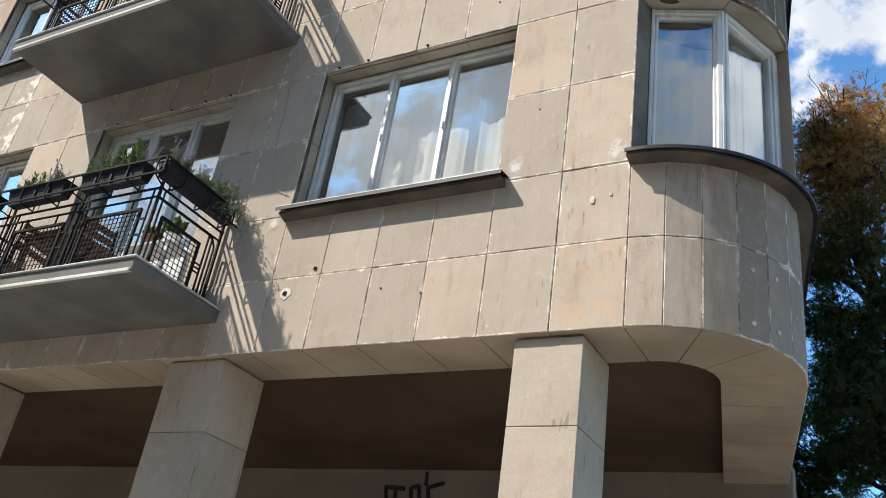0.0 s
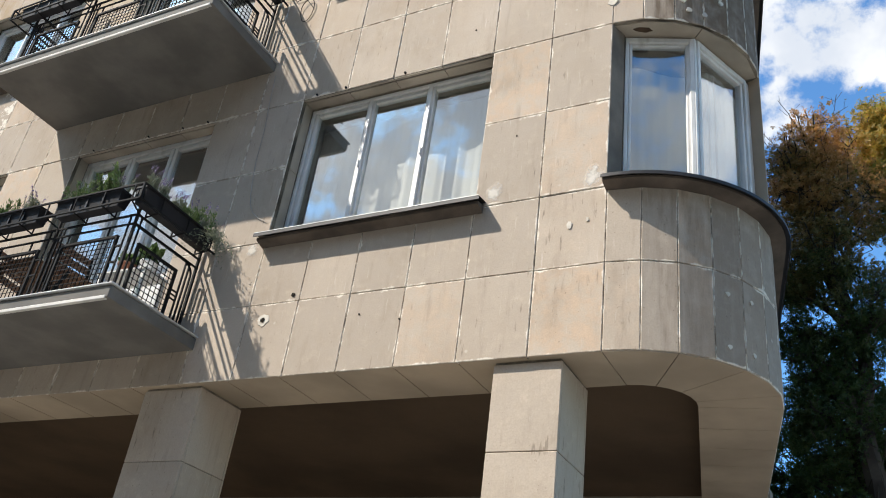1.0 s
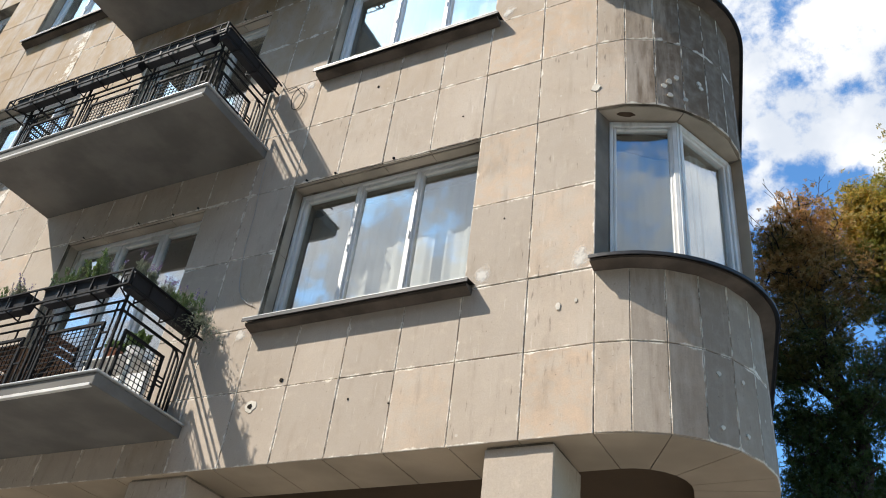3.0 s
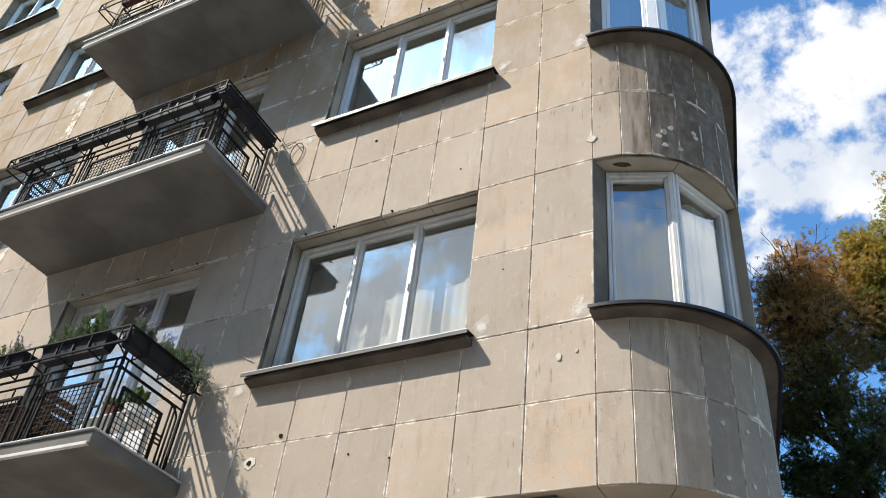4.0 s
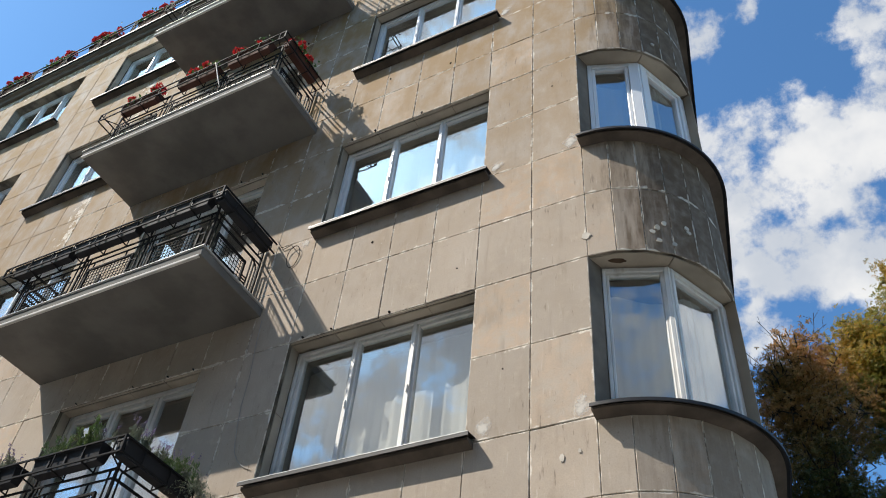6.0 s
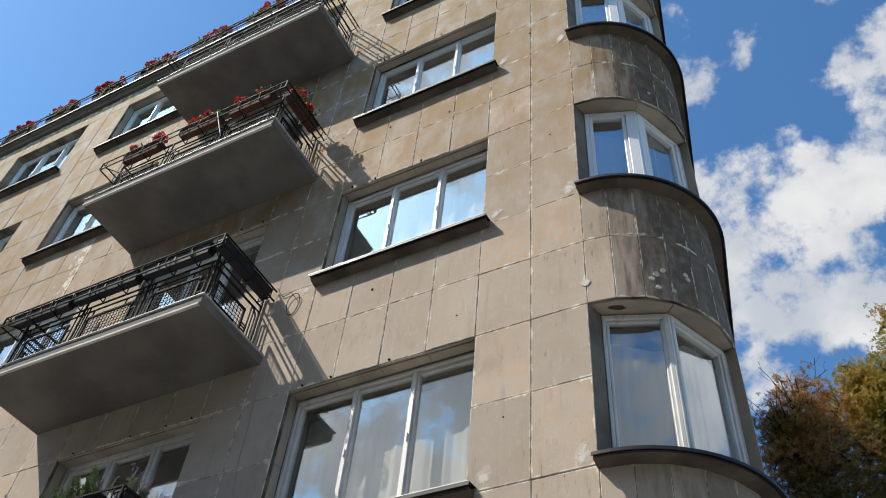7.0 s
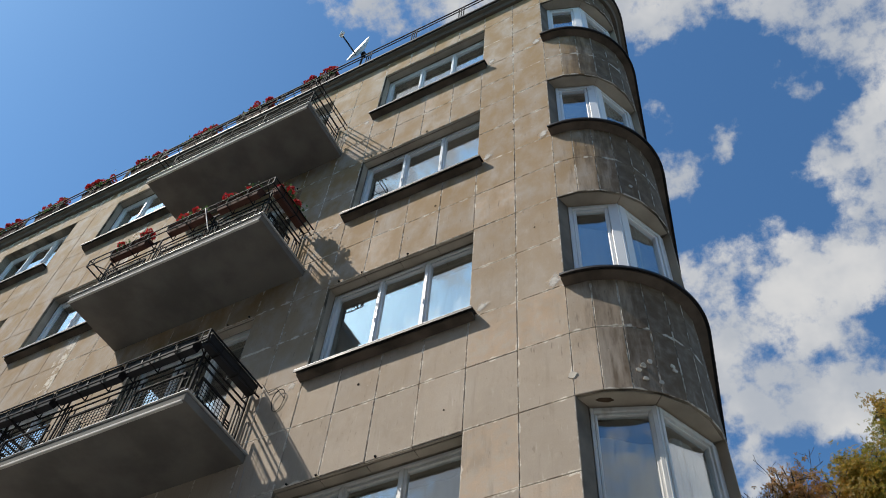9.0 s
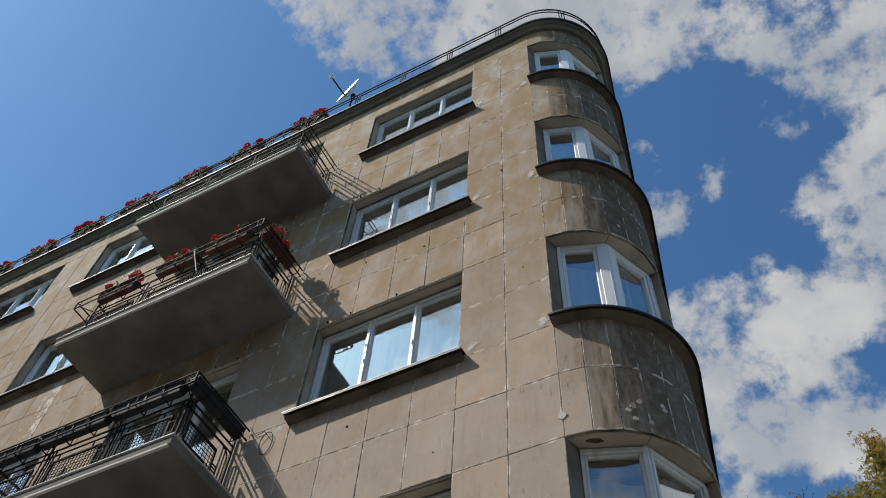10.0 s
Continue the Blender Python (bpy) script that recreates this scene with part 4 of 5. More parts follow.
def chair(at, turn, seat_mat, label):
    c = thing("folding_chair", label, "chair", "balcony chairs", "", at)
    c.rotation_euler = (0, 0, radians(turn))
    for k in range(5):
        part("seat_slat", Solid().box(-0.2, 0.2, -0.2 + 0.08 * k, -0.13 + 0.08 * k, 0.44, 0.46, 0.003), seat_mat, c)
    for k in range(3):
        part("back_slat", Solid().box(-0.2, 0.2, 0.2 + 0.012 * k, 0.218 + 0.012 * k, 0.6 + 0.1 * k, 0.67 + 0.1 * k, 0.003), seat_mat, c)
    for x in (-0.21, 0.21):
        part("leg", Solid().path([(x, 0.22, 0), (x, -0.18, 0.45)], 0.011), IRON, c)
        part("leg", Solid().path([(x, -0.2, 0), (x, 0.19, 0.45), (x, 0.24, 0.9)], 0.011), IRON, c)


zb = SLABS[0] + THICK
table((-5.55, -0.45, zb), 0.55, 0.5, 0.66)
chair((-6.25, -0.45, zb), -80, OAK, "brown slatted folding chair on the balcony")
chair((-4.95, -0.42, zb), 85, OAK, "brown slatted folding chair beside the table")


def pot(at, r, h, mat, label):
    p = thing("plant_pot", label, "pot", "plant pots", "", at)
    n = 20
    rings = [(0.0, 0), (r * 0.72, 0), (r * 0.95, h * 0.85), (r * 1.04, h * 0.86), (r * 1.04, h), (r * 0.92, h), (r * 0.9, h * 0.9), (0, h * 0.9)]
    v = [(q * math.cos(a), q * math.sin(a), z) for q, z in rings for a in [math.tau * k / n for k in range(n)]]
    f = [(i * n + j, i * n + (j + 1) % n, (i + 1) * n + (j + 1) % n, (i + 1) * n + j) for i in range(len(rings) - 1) for j in range(n)]
    part("body", Solid().add(v, f), mat, p, "", True)


shelf = thing("flower_stand", "low white flower stand on the balcony", "stand", "", "", (-4.3, -0.35, zb))
part("top", Solid().box(-0.3, 0.3, -0.15, 0.15, 0.47, 0.49, 0.004), WHITE, shelf)
for sx in (-0.27, 0.27):
    for sy in (-0.12, 0.12):
        part("leg", Solid().box(sx - 0.015, sx + 0.015, sy - 0.015, sy + 0.015, 0, 0.47), WHITE, shelf)
pot((-4.42, -0.35, zb + 0.49), 0.09, 0.14, TERRACOTTA, "brown clay pot on the white stand")
pot((-4.15, -0.35, zb + 0.49), 0.08, 0.13, PALE_PLASTIC, "pale pot on the white stand")
bushy((-4.15, -0.35, zb + 0.61), 0.07, 0.07, 0.14, HERB, 91, "leafy green plant in a pale pot", n=500, leaf=0.06, slim=0.6)
bushy((-4.42, -0.35, zb + 0.62), 0.07, 0.07, 0.12, HERB, 92, "leafy green plant in a clay pot", n=400, leaf=0.05, slim=0.6)

zb = SLABS[1] + THICK
ac = thing("air_conditioner", "white outdoor air-conditioning unit on the balcony floor", "appliance", "", "", (-4.25, -0.42, zb))
part("case", Solid().box(-0.2, 0.2, -0.3, 0.3, 0.06, 0.5, 0.02), PALE_PLASTIC, ac)
part("grille", Solid().box(0.201, 0.212, -0.2, 0.2, 0.1, 0.46, 0.004), IRON, ac)
for y in (-0.25, 0.25):
    part("foot", Solid().box(-0.2, 0.2, y - 0.03, y + 0.03, 0, 0.06), IRON, ac)
chair((-5.3, -0.4, zb), 60, PALE_PLASTIC, "pale slatted folding chair on the balcony")
chair((-6.3, -0.4, zb), -70, PALE_PLASTIC, "pale slatted folding chair on the balcony")
zb = SLABS[2] + THICK
pot((-4.1, -0.62, zb), 0.1, 0.2, PALE_PLASTIC, "pale plastic pot on the balcony floor")
pot((-4.1, -0.3, zb), 0.1, 0.18, TERRACOTTA, "brown clay pot on the balcony floor")
pole = thing("broken_pole", "grey pole leaning out over the railing", "pole")
part("shaft", Solid().bar((-4.95, RAIL_Y - 0.18, TOPS[2]), (-4.62, -1.03, zb + 0.2), 0.009, 8), plain("dull_grey_pole", (0.22, 0.21, 0.2), 0.6), pole)

# ---------- roof edge ----------
rail = thing("roof_railing", "low black iron railing along the roof edge", "railing")
ROOF = 17.38


def edge_points(out):
    return [(END, -out), (0.0, -out)] + [rim(R + out, a) for a in angles[1:]] + [along_side(d, out) for d in (1, 20)]


for z, r in ((ROOF + 0.60, 0.011), (ROOF + 0.46, 0.009)):
    part("rail", Solid().path([(x, y, z) for x, y in edge_points(0.14)], r), IRON, rail)
spots = [(x, -0.14, 0.0) for x in [-0.5 - 1.04 * k for k in range(17)]] + [(*rim(R + 0.14, q), math.degrees(q)) for q in (radians(38), radians(82))]
for x, y, turn in spots:
    d = Vector((math.cos(radians(turn)), math.sin(radians(turn))))
    for off in (-0.05, 0.0, 0.05):
        part("post", Solid().bar((x + d.x * off, y + d.y * off, ROOF - 0.02), (x + d.x * off, y + d.y * off, ROOF + 0.6), 0.008), IRON, rail)
for k, x in enumerate((-4.85, -6.5, -7.95, -9.4, -10.85, -12.3, -13.7)):
    planter(x - 0.42, x + 0.42, -0.12, 0.04, ROOF + 0.3, BROWN_PLASTIC, "brown flower box of red geraniums on the roof edge")
    bracket = thing("box_bracket", "iron bracket under a roof flower box", "bracket", "box brackets", "", (x, -0.04, ROOF))
    for q in (-0.35, 0.32):
        part("strap", Solid().box(q, q + 0.03, -0.08, 0.08, -0.02, 0.3), IRON, bracket)
    geranium((x, -0.06, ROOF + 0.43), 0.40, 0.08, 101 + k, 26, 0.30)

# satellite dish
axis = Vector((-0.30, -0.94, 0.12)).normalized()
dish = thing("satellite_dish", "pale grey satellite dish on a roof-edge mast", "satellite dish", "", "", (-3.95, 0.0, ROOF))
part("mast", Solid().path([(0, 0, -0.02), (0, 0, 1.08)], 0.02, 8), IRON, dish)
turn = axis.to_track_quat("Z", "Y").to_matrix().to_4x4()
m = Matrix.Translation(Vector((0, 0, 1.18)) + axis * 0.06) @ turn
n, v, f = 28, [], []
for layer in (0.0, -0.012):
    for j in range(6):
        q = 0.34 * j / 5
        for k in range(n):
            a = math.tau * k / n
            v.append(m @ Vector((q * math.cos(a), q * 1.08 * math.sin(a), 0.9 * q * q + layer)))
for layer in range(2):
    o = layer * 6 * n
    f += [(o + j * n + k, o + j * n + (k + 1) % n, o + (j + 1) * n + (k + 1) % n, o + (j + 1) * n + k) for j in range(5) for k in range(n)]
f += [(5 * n + k, 5 * n + (k + 1) % n, 11 * n + (k + 1) % n, 11 * n + k) for k in range(n)]
part("reflector", Solid().add(v, f), PALE_PLASTIC, dish, "", True)
lnb = m @ Vector((0.0, -0.12, 0.52))
part("arm", Solid().bar(m @ Vector((0, -0.33, 0.06)), lnb, 0.016, 6), IRON, dish)
part("receiver", Solid().bar(lnb - (m.to_3x3() @ Vector((0.04, 0, 0.0))), lnb + (m.to_3x3() @ Vector((0.07, 0, 0.03))), 0.045, 8), PALE_PLASTIC, dish)
part("clamp", Solid().box(-0.04, 0.04, -0.04, 0.04, 1.08, 1.22, 0.01), IRON, dish)

# ---------- trees beyond the corner ----------
BARK = plain("bark", (0.07, 0.055, 0.042), 0.95, vary=0.5, scale=20, spec=0.1)
# greens of the low crown, darkened in colour for the building's shade
SHADED_GREEN = [(0.018, 0.04, 0.008), (0.035, 0.065, 0.012), (0.06, 0.09, 0.02), (0.085, 0.085, 0.02)]
RUSTY = leaf_material("browning_leaves", [(0.13, 0.13, 0.03), (0.32, 0.18, 0.05), (0.50, 0.25, 0.08), (0.58, 0.33, 0.13)], 0.5, SHADED_GREEN, 10.5, 14.5)
GOLDEN = leaf_material("yellowing_leaves", [(0.11, 0.16, 0.02), (0.24, 0.22, 0.03), (0.42, 0.27, 0.045), (0.48, 0.25, 0.05)], 0.5, SHADED_GREEN, 11.5, 15.5)


def spray(points, sizes, seed):
    """Hand-shaped leaves, five drooping leaflets each, in one mesh."""
    r = np.random.RandomState(seed)
    n = len(points)
    axis = r.normal(size=(n, 3)) + (0, 0, 0.5)
    axis /= np.linalg.norm(axis, axis=1)[:, None]
    u = np.cross(axis, r.normal(size=(n, 3)))
    u /= np.linalg.norm(u, axis=1)[:, None]
    w = np.cross(axis, u)
    quads = []
    for k in range(5):
        a = math.tau * (k - 2) / 6.5
        way = u * math.cos(a) + w * math.sin(a) + axis * r.uniform(-0.5, 0.25, size=(n, 1))
        across = w * math.cos(a) - u * math.sin(a)
        size = (sizes * (1.0 - 0.12 * abs(k - 2)) * r.uniform(0.8, 1.15, n))[:, None]
        mid = points + way * size * 0.6
        quads.append(np.stack([points, mid + across * size * 0.2, points + way * size - axis * size * 0.15, mid - across * size * 0.2], 1))
    v = np.stack(quads, 1).reshape(-1, 4, 3)
    me = bpy.data.meshes.new("crown")
    q = np.arange(len(v) * 4).reshape(-1, 4)
    me.vertices.add(len(v) * 4)
    me.vertices.foreach_set("co", v.reshape(-1).astype(np.float32))
    tri = np.stack([q[:, [0, 1, 2]], q[:, [0, 2, 3]]], 1).reshape(-1)
    me.loops.add(len(tri))
    me.loops.foreach_set("vertex_index", tri.astype(np.int32))
    me.polygons.add(len(tri) // 3)
    me.polygons.foreach_set("loop_start", np.arange(0, len(tri), 3, dtype=np.int32))
    me.update(calc_edges=True)
    me.validate()
    return me


def tree(base, lobes, mat, seed, per_clump, label, bare=0, leaf=0.085):
    """A tapered trunk, limbs to every lobe (centre, radii, clumps) of the crown, twigs and leaves."""
    t = thing("tree", label, "tree", "trees", "", base)
    r = np.random.RandomState(seed)
    base = Vector(base)
    S = Solid()

    def limb(a, b, r0, r1, sag):
        pts = []
        for k in range(7):
            s = k / 6
            pts.append(a.lerp(b, s) + Vector((0, 0, sag * math.sin(s * math.pi))) + Vector(r.normal(size=3)) * 0.022 * (a - b).length * math.sin(s * math.pi))
        for k in range(6):
            q0, q1 = r0 + (r1 - r0) * k / 6, r0 + (r1 - r0) * (k + 1) / 6
            d = (pts[k + 1] - pts[k]).normalized()
            u = d.orthogonal().normalized()
            w = d.cross(u)
            ring = [(u * math.cos(math.tau * i / 7) + w * math.sin(math.tau * i / 7)) for i in range(7)]
            S.add([pts[k] + x * q0 for x in ring] + [pts[k + 1] + x * q1 for x in ring], [(i, (i + 1) % 7, 7 + (i + 1) % 7, 7 + i) for i in range(7)])
        return pts

    high = max(Vector(c).z for c, _, _ in lobes)
    crown = sum((Vector(c) for c, _, _ in lobes), Vector()) / len(lobes) - base
    trunk = limb(Vector(), Vector((crown.x, crown.y, high - base.z)), 0.32, 0.05, 0.0)
    points, sizes = [], []
    for c, radii, clumps in lobes:
        c, radii = Vector(c) - base, Vector(radii)
        start = min(trunk, key=lambda p: abs(p.z - (c.z - radii.z - 0.5)))
        spine = limb(start, c, 0.10, 0.045, 0.15)[3:]
        hubs = list(spine)
        for k in range(9):
            d = Vector(r.normal(size=3)).normalized()
            d.z = abs(d.z) if k % 3 else d.z
            hubs += limb(spine[k % 4], c + Vector((d.x * radii.x, d.y * radii.y, d.z * radii.z)) * 0.85, 0.035, 0.012, 0.1)[2:]
        for k in range(int(clumps * 0.7)):
            d = Vector(r.normal(size=3)).normalized()
            swell = 0.86 + 0.11 * math.sin(4 * d.x + seed) * math.cos(5 * d.z + seed) + 0.055 * r.normal()
            p = c + Vector((d.x * radii.x, d.y * radii.y, d.z * radii.z)) * (r.rand() ** 0.36 * swell)
            if k % 2 == 0:
                hub = min(hubs, key=lambda h: (h - p).length_squared)
                S.path([hub, hub.lerp(p, 0.5) + Vector(r.normal(size=3)) * 0.08, p], 0.009, 3)
            wide = r.uniform(0.10, 0.27)
            n = max(4, int(per_clump * 1.9 * (wide / 0.21) ** 2))
            points.append(np.array(p)[None] + r.normal(size=(n, 3)) * wide * (0.62, 0.62, 0.40))
            sizes.append(r.uniform(0.75, 1.2, n) * leaf)
        for k in range(bare):
            d = Vector((r.normal() * 0.55, r.normal() * 0.5, 1.0)).normalized()
            p = c + Vector((d.x * radii.x, d.y * radii.y, d.z * radii.z)) * 0.7
            tip = p + Vector((d.x * 0.5 + r.normal() * 0.15, r.normal() * 0.2, 0.75 * r.uniform(0.5, 1.15)))
            S.path([p, p.lerp(tip, 0.5) + Vector(r.normal(size=3)) * 0.05, tip], 0.008, 3)
            for n in range(3):
                q = p.lerp(tip, r.uniform(0.3, 0.9))
                S.bar(q, q + Vector((r.normal() * 0.14, r.normal() * 0.14, 0.22)), 0.005, 3)
    part("trunk", S, BARK, t, "dark trunk and limbs")
    leaves = spray(np.concatenate(points), np.concatenate(sizes), seed + 1)
    leaves.materials.append(mat)
    part("crown", leaves, mat, t, "uneven leafy crown")
    return t


tree((1.9, 13.4, 0), [((0.75, 13.0, 14.9), (1.0, 1.1, 1.15), 250), ((0.15, 13.0, 14.0), (0.85, 1.1, 1.5), 260), ((1.1, 13.0, 13.3), (1.3, 1.2, 1.7), 380),
                      ((0.5, 13.0, 11.9), (1.1, 1.2, 1.3), 280), ((1.4, 13.2, 10.4), (1.1, 1.4, 1.6), 300), ((0.7, 13.2, 8.1), (1.2, 1.4, 1.5), 300), ((1.2, 13.2, 5.6), (1.7, 1.5, 1.7), 300),
                      ((0.07, 13.1, 10.06), (0.55, 0.8, 0.66), 130), ((0.30, 13.1, 9.02), (0.70, 0.8, 0.84), 130), ((0.03, 13.1, 11.29), (0.50, 0.8, 0.60), 130), ((0.08, 13.1, 8.06), (0.70, 0.8, 0.84), 130), ((0.76, 13.1, 9.49), (0.80, 0.8, 0.96), 130)],
     RUSTY, 3, 9, "chestnut tree with browning autumn leaves and bare twig tips", bare=5)
tree((4.6, 14.6, 0), [((2.15, 14.0, 15.3), (0.95, 1.3, 1.3), 420), ((3.0, 14.0, 15.2), (1.2, 1.4, 1.75), 560), ((3.35, 14.0, 17.5), (0.34, 0.4, 0.95), 70), ((4.5, 14.3, 15.0), (1.6, 1.6, 2.4), 500),
                      ((2.7, 14.0, 13.6), (1.5, 1.5, 1.6), 550), ((4.2, 14.2, 12.6), (1.8, 1.6, 2.0), 480), ((2.8, 14.2, 11.0), (1.5, 1.5, 1.8), 460), ((4.4, 14.3, 9.3), (1.9, 1.6, 2.0), 420),
                      ((2.9, 14.3, 8.0), (1.5, 1.5, 1.8), 400), ((4.0, 14.4, 5.6), (2.1, 1.6, 1.9), 380)],
     GOLDEN, 8, 11, "tall chestnut tree with green and yellowing leaves")

GREEN = leaf_material("shade_leaves", [(0.02, 0.045, 0.01), (0.04, 0.075, 0.015), (0.07, 0.10, 0.02)], 0.4)
tree((2.6, 19.0, 0), [((1.0, 19.0, 9.5), (1.6, 1.5, 1.8), 260), ((-0.9, 19.0, 8.6), (1.3, 1.4, 1.7), 240), ((-1.3, 19.0, 6.0), (1.5, 1.4, 2.0), 260), ((3.2, 19.0, 10.5), (2.2, 1.6, 2.2), 420), ((5.6, 19.0, 9.5), (2.0, 1.6, 2.6), 320), ((0.6, 19.0, 5.5), (2.2, 1.6, 2.4), 380), ((3.4, 19.0, 6.3), (2.3, 1.7, 2.6), 420), ((6.0, 19.0, 5.2), (2.2, 1.6, 2.6), 320)],
     GREEN, 15, 12, "leafy green tree farther down the side street", leaf=0.13)

# unseen block behind the camera, added to cut low skylight on the front
opp = Solid().box(-60, 60, -29, -18.5, 0, 17.0)
structure("wall_sky_block", opp, SKY_BLOCK, "plain unseen block added across the street to cut skylight")

# ---------- small things on the walls ----------
HOLE = plain("dark_hole", (0.03, 0.026, 0.022), 0.95, vary=0.3, scale=60, spec=0.0)
HOLE_RIM = plain("flaked_brown_coat", (0.11, 0.075, 0.05), 0.95, vary=0.4, scale=50, spec=0.1)
LIME = plain("lime_filler", (0.62, 0.57, 0.49), 0.9, vary=0.25, scale=40, spec=0.1)


def ragged(r, seed, n=16, flat=1.0):
    q = random.Random(seed)
    return [(r * math.cos(a) * q.uniform(0.75, 1.2), r * flat * math.sin(a) * q.uniform(0.75, 1.2)) for a in [math.tau * k / n for k in range(n)]]


def wall_mark(name, x, z, r, mat, seed, label, proud=0.0045, flat=1.0):
    """A small ragged plug or hole rim on the front."""
    o = ragged(r, seed, flat=flat)
    v = [(x + a, -proud, z + b) for a, b in o] + [(x + a * 1.1, 0.012, z + b * 1.1) for a, b in o]
    n = len(o)
    part(name, Solid().add(v, [tuple(range(n))] + [(i, (i + 1) % n, n + (i + 1) % n, n + i) for i in range(n)]), mat, front, label)


for k, (x, z, r) in enumerate(((-2.71, 4.66, 0.018), (-2.37, 8.045, 0.014), (-1.68, 11.08, 0.014), (-0.55, 12.29, 0.014), (-1.62, 4.32, 0.007), (-1.3, 7.25, 0.008), (-2.0, 4.4, 0.007), (-0.78, 5.9, 0.007), (-2.6, 11.3, 0.014), (-0.3, 9.7, 0.008))):
    wall_mark("hole", x, z, r, HOLE, 200 + k, "drilled hole in the stone", 0.006)
wall_mark("filler_patch", -2.97, 4.445, 0.055, LIME, 231, "pale filler round an old anchor hole")
wall_mark("hole", -2.97, 4.445, 0.024, HOLE, 232, "old anchor hole", 0.009)
wall_mark("filler_patch", -0.005, 7.16, 0.042, LIME, 233, "round pale filler patch", 0.006)
wall_mark("filler_patch", -0.28, 4.95, 0.02, LIME, 234, "pale filler spot", 0.006, 1.6)
wall_mark("filler_patch", -0.14, 4.98, 0.012, LIME, 235, "pale filler spot", 0.006, 1.6)
for k, (a, z) in enumerate(((50, 4.44), (63, 4.45), (50, 4.04), (63, 4.05), (33, 7.15), (40, 7.28), (36, 7.05), (52, 10.4), (44, 7.04), (36, 7.22), (53, 7.31), (36, 7.21), (54, 7.26))):
    x, y = rim(R + 0.003, radians(a))
    disc = [Vector((p * math.cos(radians(a)), p * math.sin(radians(a)), q)) for p, q in ragged(0.018 if k < 4 else 0.024, 240 + k, 12)]
    out = Vector((math.sin(radians(a)), -math.cos(radians(a)), 0))
    v = [Vector((x, y, z)) + d for d in disc] + [Vector((x, y, z)) + d * 1.1 - out * 0.02 for d in disc]
    part("filler_patch", Solid().add(v, [tuple(range(12))] + [(i, (i + 1) % 12, 12 + (i + 1) % 12, 12 + i) for i in range(12)]), LIME, wall_corner, "pale filler spot on the sooty corner")

# old coat flaked off the head of the lowest corner window
flake = ragged(0.075, 260, 18, 0.42)
flake = [(0.218 + a * 0.95 + b * 0.3, 0.143 + b + a * 0.3) for a, b in flake]
part("flaked_patch", Solid().prism(flake, FLOORS[0][1] - 0.0155, FLOORS[0][1] - 0.0125), HOLE_RIM, wall_corner, "brown flaked patch under the window head")


def smear_material():
    """Pale lime wash that thins out to nothing at its ragged edge."""
    mat = bpy.data.materials.new("lime_smear")
    nt = shader(mat)
    obj = node(nt, "ShaderNodeTexCoord").outputs["Object"]
    pos = node(nt, "ShaderNodeNewGeometry").outputs["Position"]
    far = node(nt, "ShaderNodeVectorMath", operation="LENGTH")
    nt.links.new(obj, far.inputs[0])
    body = math_node(nt, "SUBTRACT", 1.0, far.outputs["Value"])
    body = math_node(nt, "ADD", body, math_node(nt, "MULTIPLY", math_node(nt, "SUBTRACT", noise_tex(nt, pos, 14, 6, 0.65), 0.5), 1.5))
    d, t, mix, out = (node(nt, "ShaderNode" + k) for k in ("BsdfDiffuse", "BsdfTransparent", "MixShader", "OutputMaterial"))
    d.inputs[0].default_value = (0.80, 0.76, 0.69, 1)
    nt.links.new(ramp(nt, body, 0.3, 0.95, 0, 0.7), mix.inputs[0])
    nt.links.new(t.outputs[0], mix.inputs[1])
    nt.links.new(d.outputs[0], mix.inputs[2])
    nt.links.new(mix.outputs[0], out.inputs[0])
    return mat


SMEAR = smear_material()
smear = mesh("lime_smear", [(-1, 0, -1), (1, 0, -1), (1, 0, 1), (-1, 0, 1)], [(0, 1, 2, 3)], SMEAR)
for i, f in enumerate(FLOORS):
    for x, w, h in ((-0.93, 0.12, 0.16), (-0.11, 0.13, 0.2), (-3.3, 0.11, 0.13)):
        ob = part("lime_smear", smear, SMEAR, front, "pale lime smear beside a sill")
        ob.matrix_basis = Matrix.LocRotScale((x, -0.0065, f[0] + 0.09 * (1 if x > -3 else -1)), Euler((0, radians(20), 0)), (w, 1, h))

# blind hooks along the window heads
for i, f in enumerate(FLOORS[:3]):
    for x in (-3.0, -2.66, -2.0, -6.1, -5.25, -4.75, -4.4):
        h = thing("blind_hook", "rusty iron blind hook at a window head", "hook", "blind hooks", "", (x, 0.0, f[1]))
        part("shank", Solid().path([(0, 0.01, 0.012), (0, -0.022, 0.012), (0.018, -0.03, 0.004), (0.026, -0.022, -0.008)], 0.005), IRON, h)
# cables
cable = thing("wall_cable", "thin loose cable hanging down the wall", "cable")
pts = [(-3.62, 7.35), (-3.60, 7.02), (-3.56, 6.6), (-3.555, 6.23), (-3.53, 6.0), (-3.5, 5.82), (-3.47, 5.7), (-3.41, 5.6), (-3.33, 5.53), (-3.23, 5.48)]
part("strand", Solid().path([(x, -0.012, z) for x, z in pts], 0.004, 5), plain("grey_cable", (0.35, 0.33, 0.30), 0.6, vary=0.2, scale=40), cable)
loop = thing("cable_loop", "coiled black cable hanging beside the balcony", "cable")
ring = [(-3.43 + 0.085 * math.cos(a) * (1 + 0.06 * math.sin(3 * a)), -0.02 - 0.01 * math.sin(a), 8.23 + 0.16 * math.sin(a)) for a in [math.tau * k / 26 for k in range(52)]]
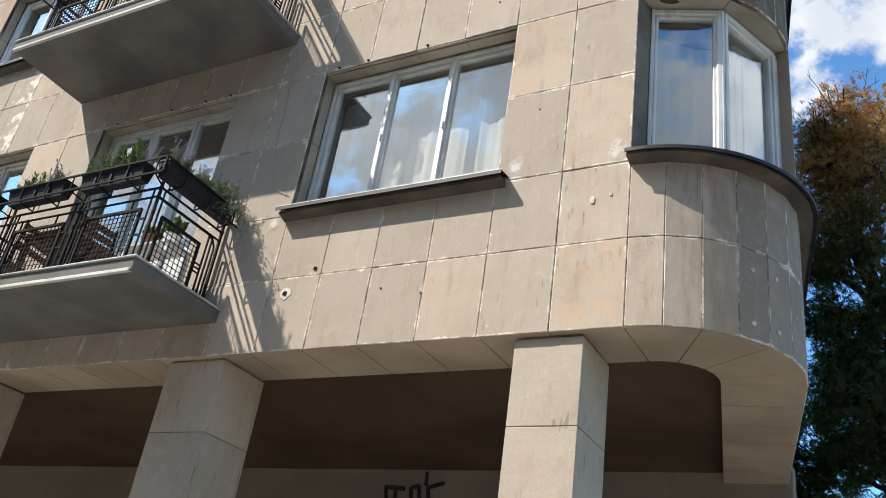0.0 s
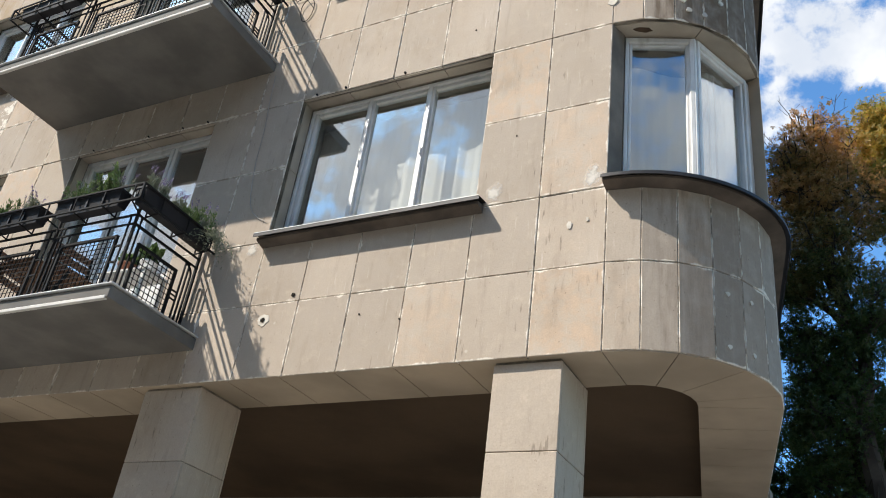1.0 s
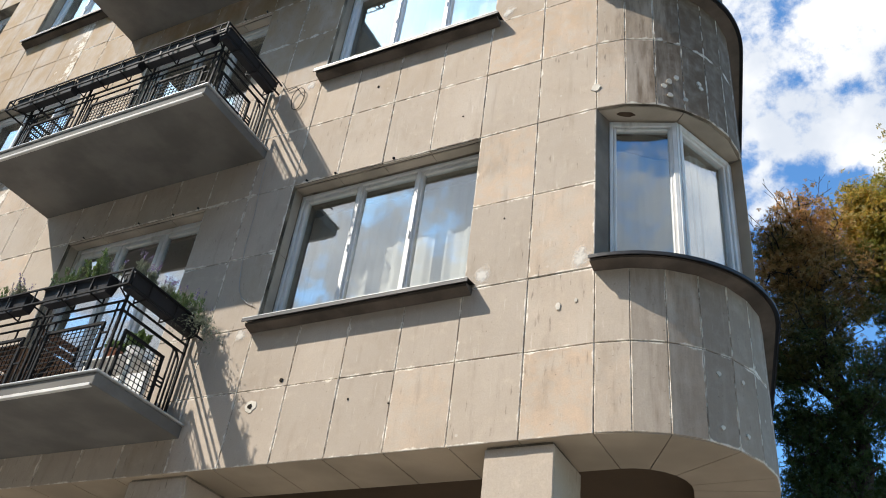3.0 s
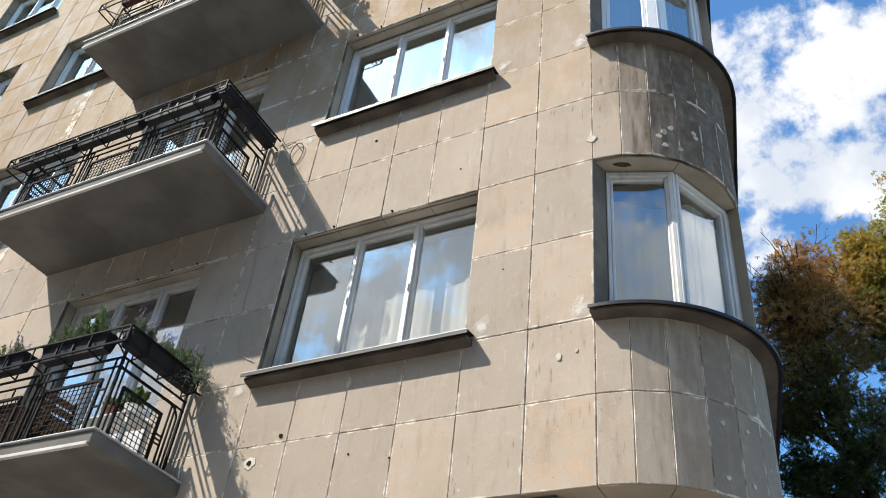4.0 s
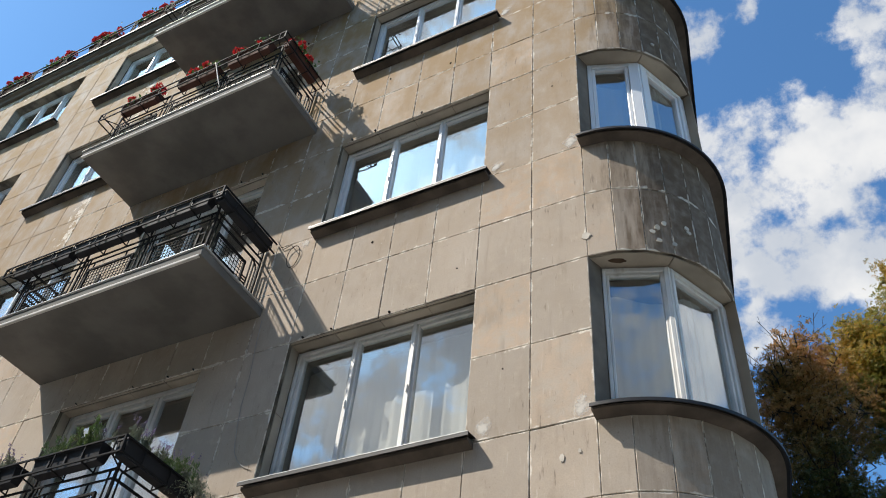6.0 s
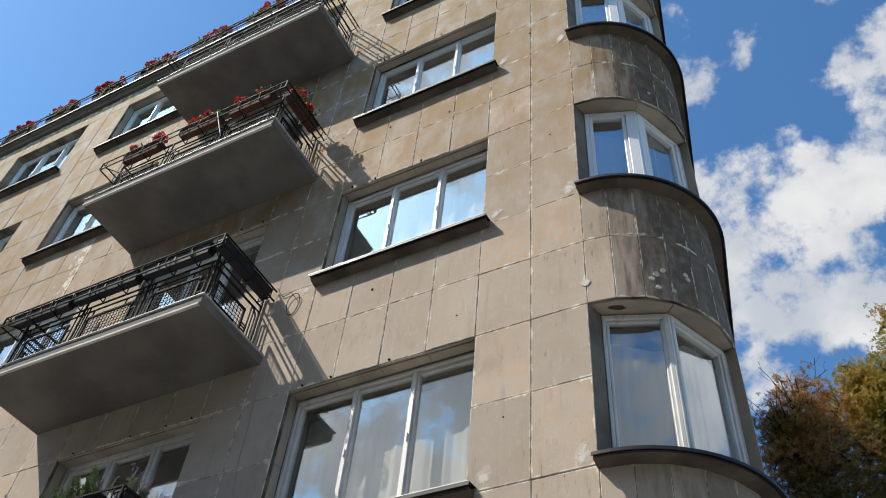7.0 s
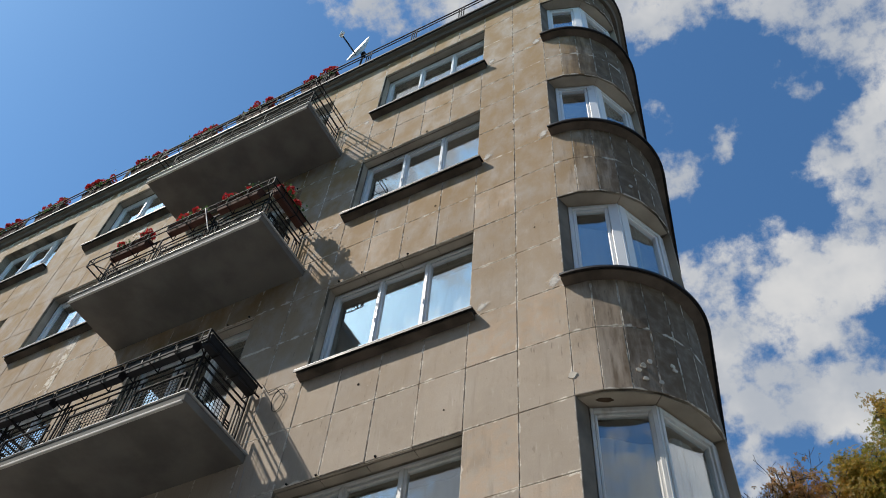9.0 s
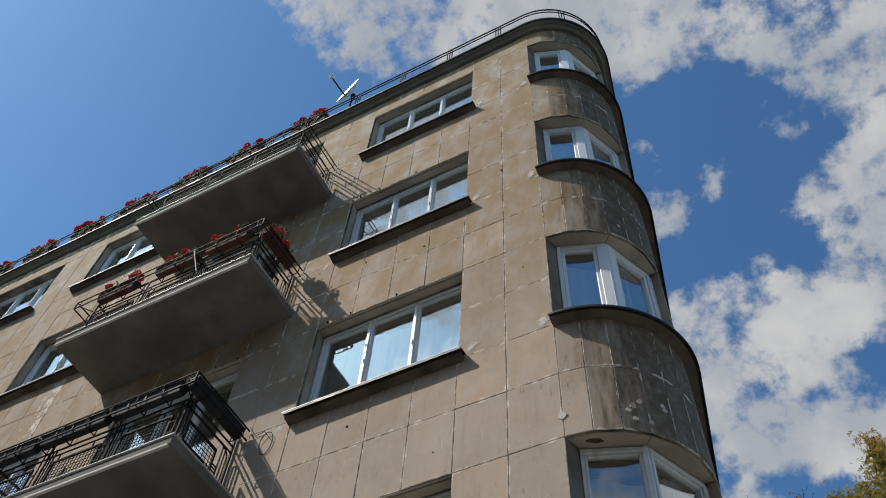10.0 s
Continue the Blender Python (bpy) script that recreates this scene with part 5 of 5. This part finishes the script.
part("strand", Solid().path([(-3.75, -0.01, 8.62), (-3.62, -0.015, 8.42), (-3.5, -0.02, 8.44)] + ring, 0.0045, 5), IRON, loop)
# black paint scrawl on the arcade's back wall, as plain bars
scrawl = thing("wall_scrawl", "black spray-paint scrawl on the arcade wall", "graffiti")
PAINT = plain("black_spray_paint", (0.015, 0.014, 0.015), 0.7, vary=0.3, scale=30)
for a, b in (((-4.08, 3.81), (-4.04, 3.62)), ((-4.08, 3.81), (-3.81, 3.79)), ((-3.73, 3.80), (-3.70, 3.63)), ((-3.73, 3.80), (-3.62, 3.83)), ((-3.62, 3.83), (-3.59, 3.63)), ((-3.54, 3.99), (-3.53, 3.83)), ((-3.50, 3.81), (-3.29, 3.87)), ((-3.50, 3.81), (-3.47, 3.64)), ((-3.94, 3.78), (-3.92, 3.63))):
    part("stroke", Solid().bar((a[0], 3.748, a[1]), (b[0], 3.748, b[1]), 0.026, 6), PAINT, scrawl)

# ---------- stone slabs of the walls ----------
slab_meshes = {}


def slab_mesh(w, h):
    key = (round(w, 3), round(h, 3))
    if key not in slab_meshes:
        g, e, d = 0.003, 0.004, 0.03
        a, b, c, f = -w / 2 + g, w / 2 - g, -h / 2 + g, h / 2 - g
        v = [(a, d, c), (b, d, c), (b, d, f), (a, d, f), (a, e, c), (b, e, c), (b, e, f), (a, e, f), (a + e, 0, c + e), (b - e, 0, c + e), (b - e, 0, f - e), (a + e, 0, f - e)]
        fs = [(8, 9, 10, 11)] + [(k, (k + 1) % 4, 4 + (k + 1) % 4, 4 + k) for k in range(4)] + [(4 + k, 4 + (k + 1) % 4, 8 + (k + 1) % 4, 8 + k) for k in range(4)]
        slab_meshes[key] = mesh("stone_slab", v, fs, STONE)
    return slab_meshes[key]


rnd = random.Random(5)
far = Solid()


def lay(x0, x1, z0, z1, parent):
    """One slab on the front, a hair uneven."""
    if x1 - x0 < 0.04 or z1 - z0 < 0.03:
        return
    c = ((x0 + x1) / 2, rnd.uniform(-0.002, 0.002), (z0 + z1) / 2)
    tilt = (rnd.gauss(0, 0.15), 0, rnd.gauss(0, 0.2))
    me = slab_mesh(x1 - x0, z1 - z0)
    m = pose(*c, *tilt)
    if x0 > -8.2:
        ob = new("stone_slab", me)
        ob.parent = parent
        ob.matrix_basis = m
    else:
        far.add([m @ v.co for v in me.vertices], [tuple(p.vertices) for p in me.polygons])


XS = [0.0, -0.535, -1.09, -1.61, -2.125, -2.64, -3.16, -3.72, -4.30, -4.81, -5.33, -5.84, -6.35, -6.95, -7.57, -8.11, -8.65, -9.18, -9.72, -10.3, -10.87, -11.41, -11.95, -12.48, -13.02, -13.56, -14.1, -14.65, -15.2, -15.75, -16.3, -16.9, -17.5, -18.1, -18.7, -19.3, END]
ROWS = []
for sill, head, pier, apron, low in FLOORS:
    ROWS += [(low, apron), (apron, sill - 0.02), (sill - 0.02, pier), (pier, head)]
ROWS.append((FLOORS[3][1], TOP))
for x1, x0 in zip(XS, XS[1:]):
    for z0, z1 in ROWS:
        mid, zm = (x0 + x1) / 2, (z0 + z1) / 2
        if not any(h[0] < mid < h[1] and h[2] < zm < h[3] for h in HOLES):
            lay(x0, x1, z0, z1, front)
tagged(part("stone_slabs", far, STONE, front, "pale stone slabs of the far part of the front"), kind="stuff")

# facets of the rounded corner
for z0, z1 in bands:
    cut = [q for f in FLOORS for q in (f[3],) if z0 < q < z1]
    lines = [z0] + cut + [z1 - (0.02 if z1 < TOP else 0)]
    for k in range(FACETS):
        a, b = Vector(rim(R, TURN * k)), Vector(rim(R, TURN * (k + 1)))
        for c, d in zip(lines, lines[1:]):
            ob = new("stone_slab", slab_mesh((b - a).length, d - c))
            ob.parent = wall_corner
            mid = (a + b) / 2
            ob.matrix_basis = pose(mid.x, mid.y + rnd.uniform(-0.002, 0.002), (c + d) / 2, 0, 0, math.degrees(TURN * (k + 0.5)))
far = Solid()
zs = sorted({z for row in ROWS for z in row})
for k in range(28):
    a, b = Vector(along_side(k * 0.56)), Vector(along_side((k + 1) * 0.56))
    for c, d in zip(zs, zs[1:]):
        me = slab_mesh((b - a).length, d - c)
        m = pose((a.x + b.x) / 2, (a.y + b.y) / 2, (c + d) / 2, 0, 0, 101.5)
        far.add([m @ v.co for v in me.vertices], [tuple(p.vertices) for p in me.polygons])
tagged(part("stone_slabs", far, STONE, wall_side, "stone slabs of the side front"), kind="stuff")
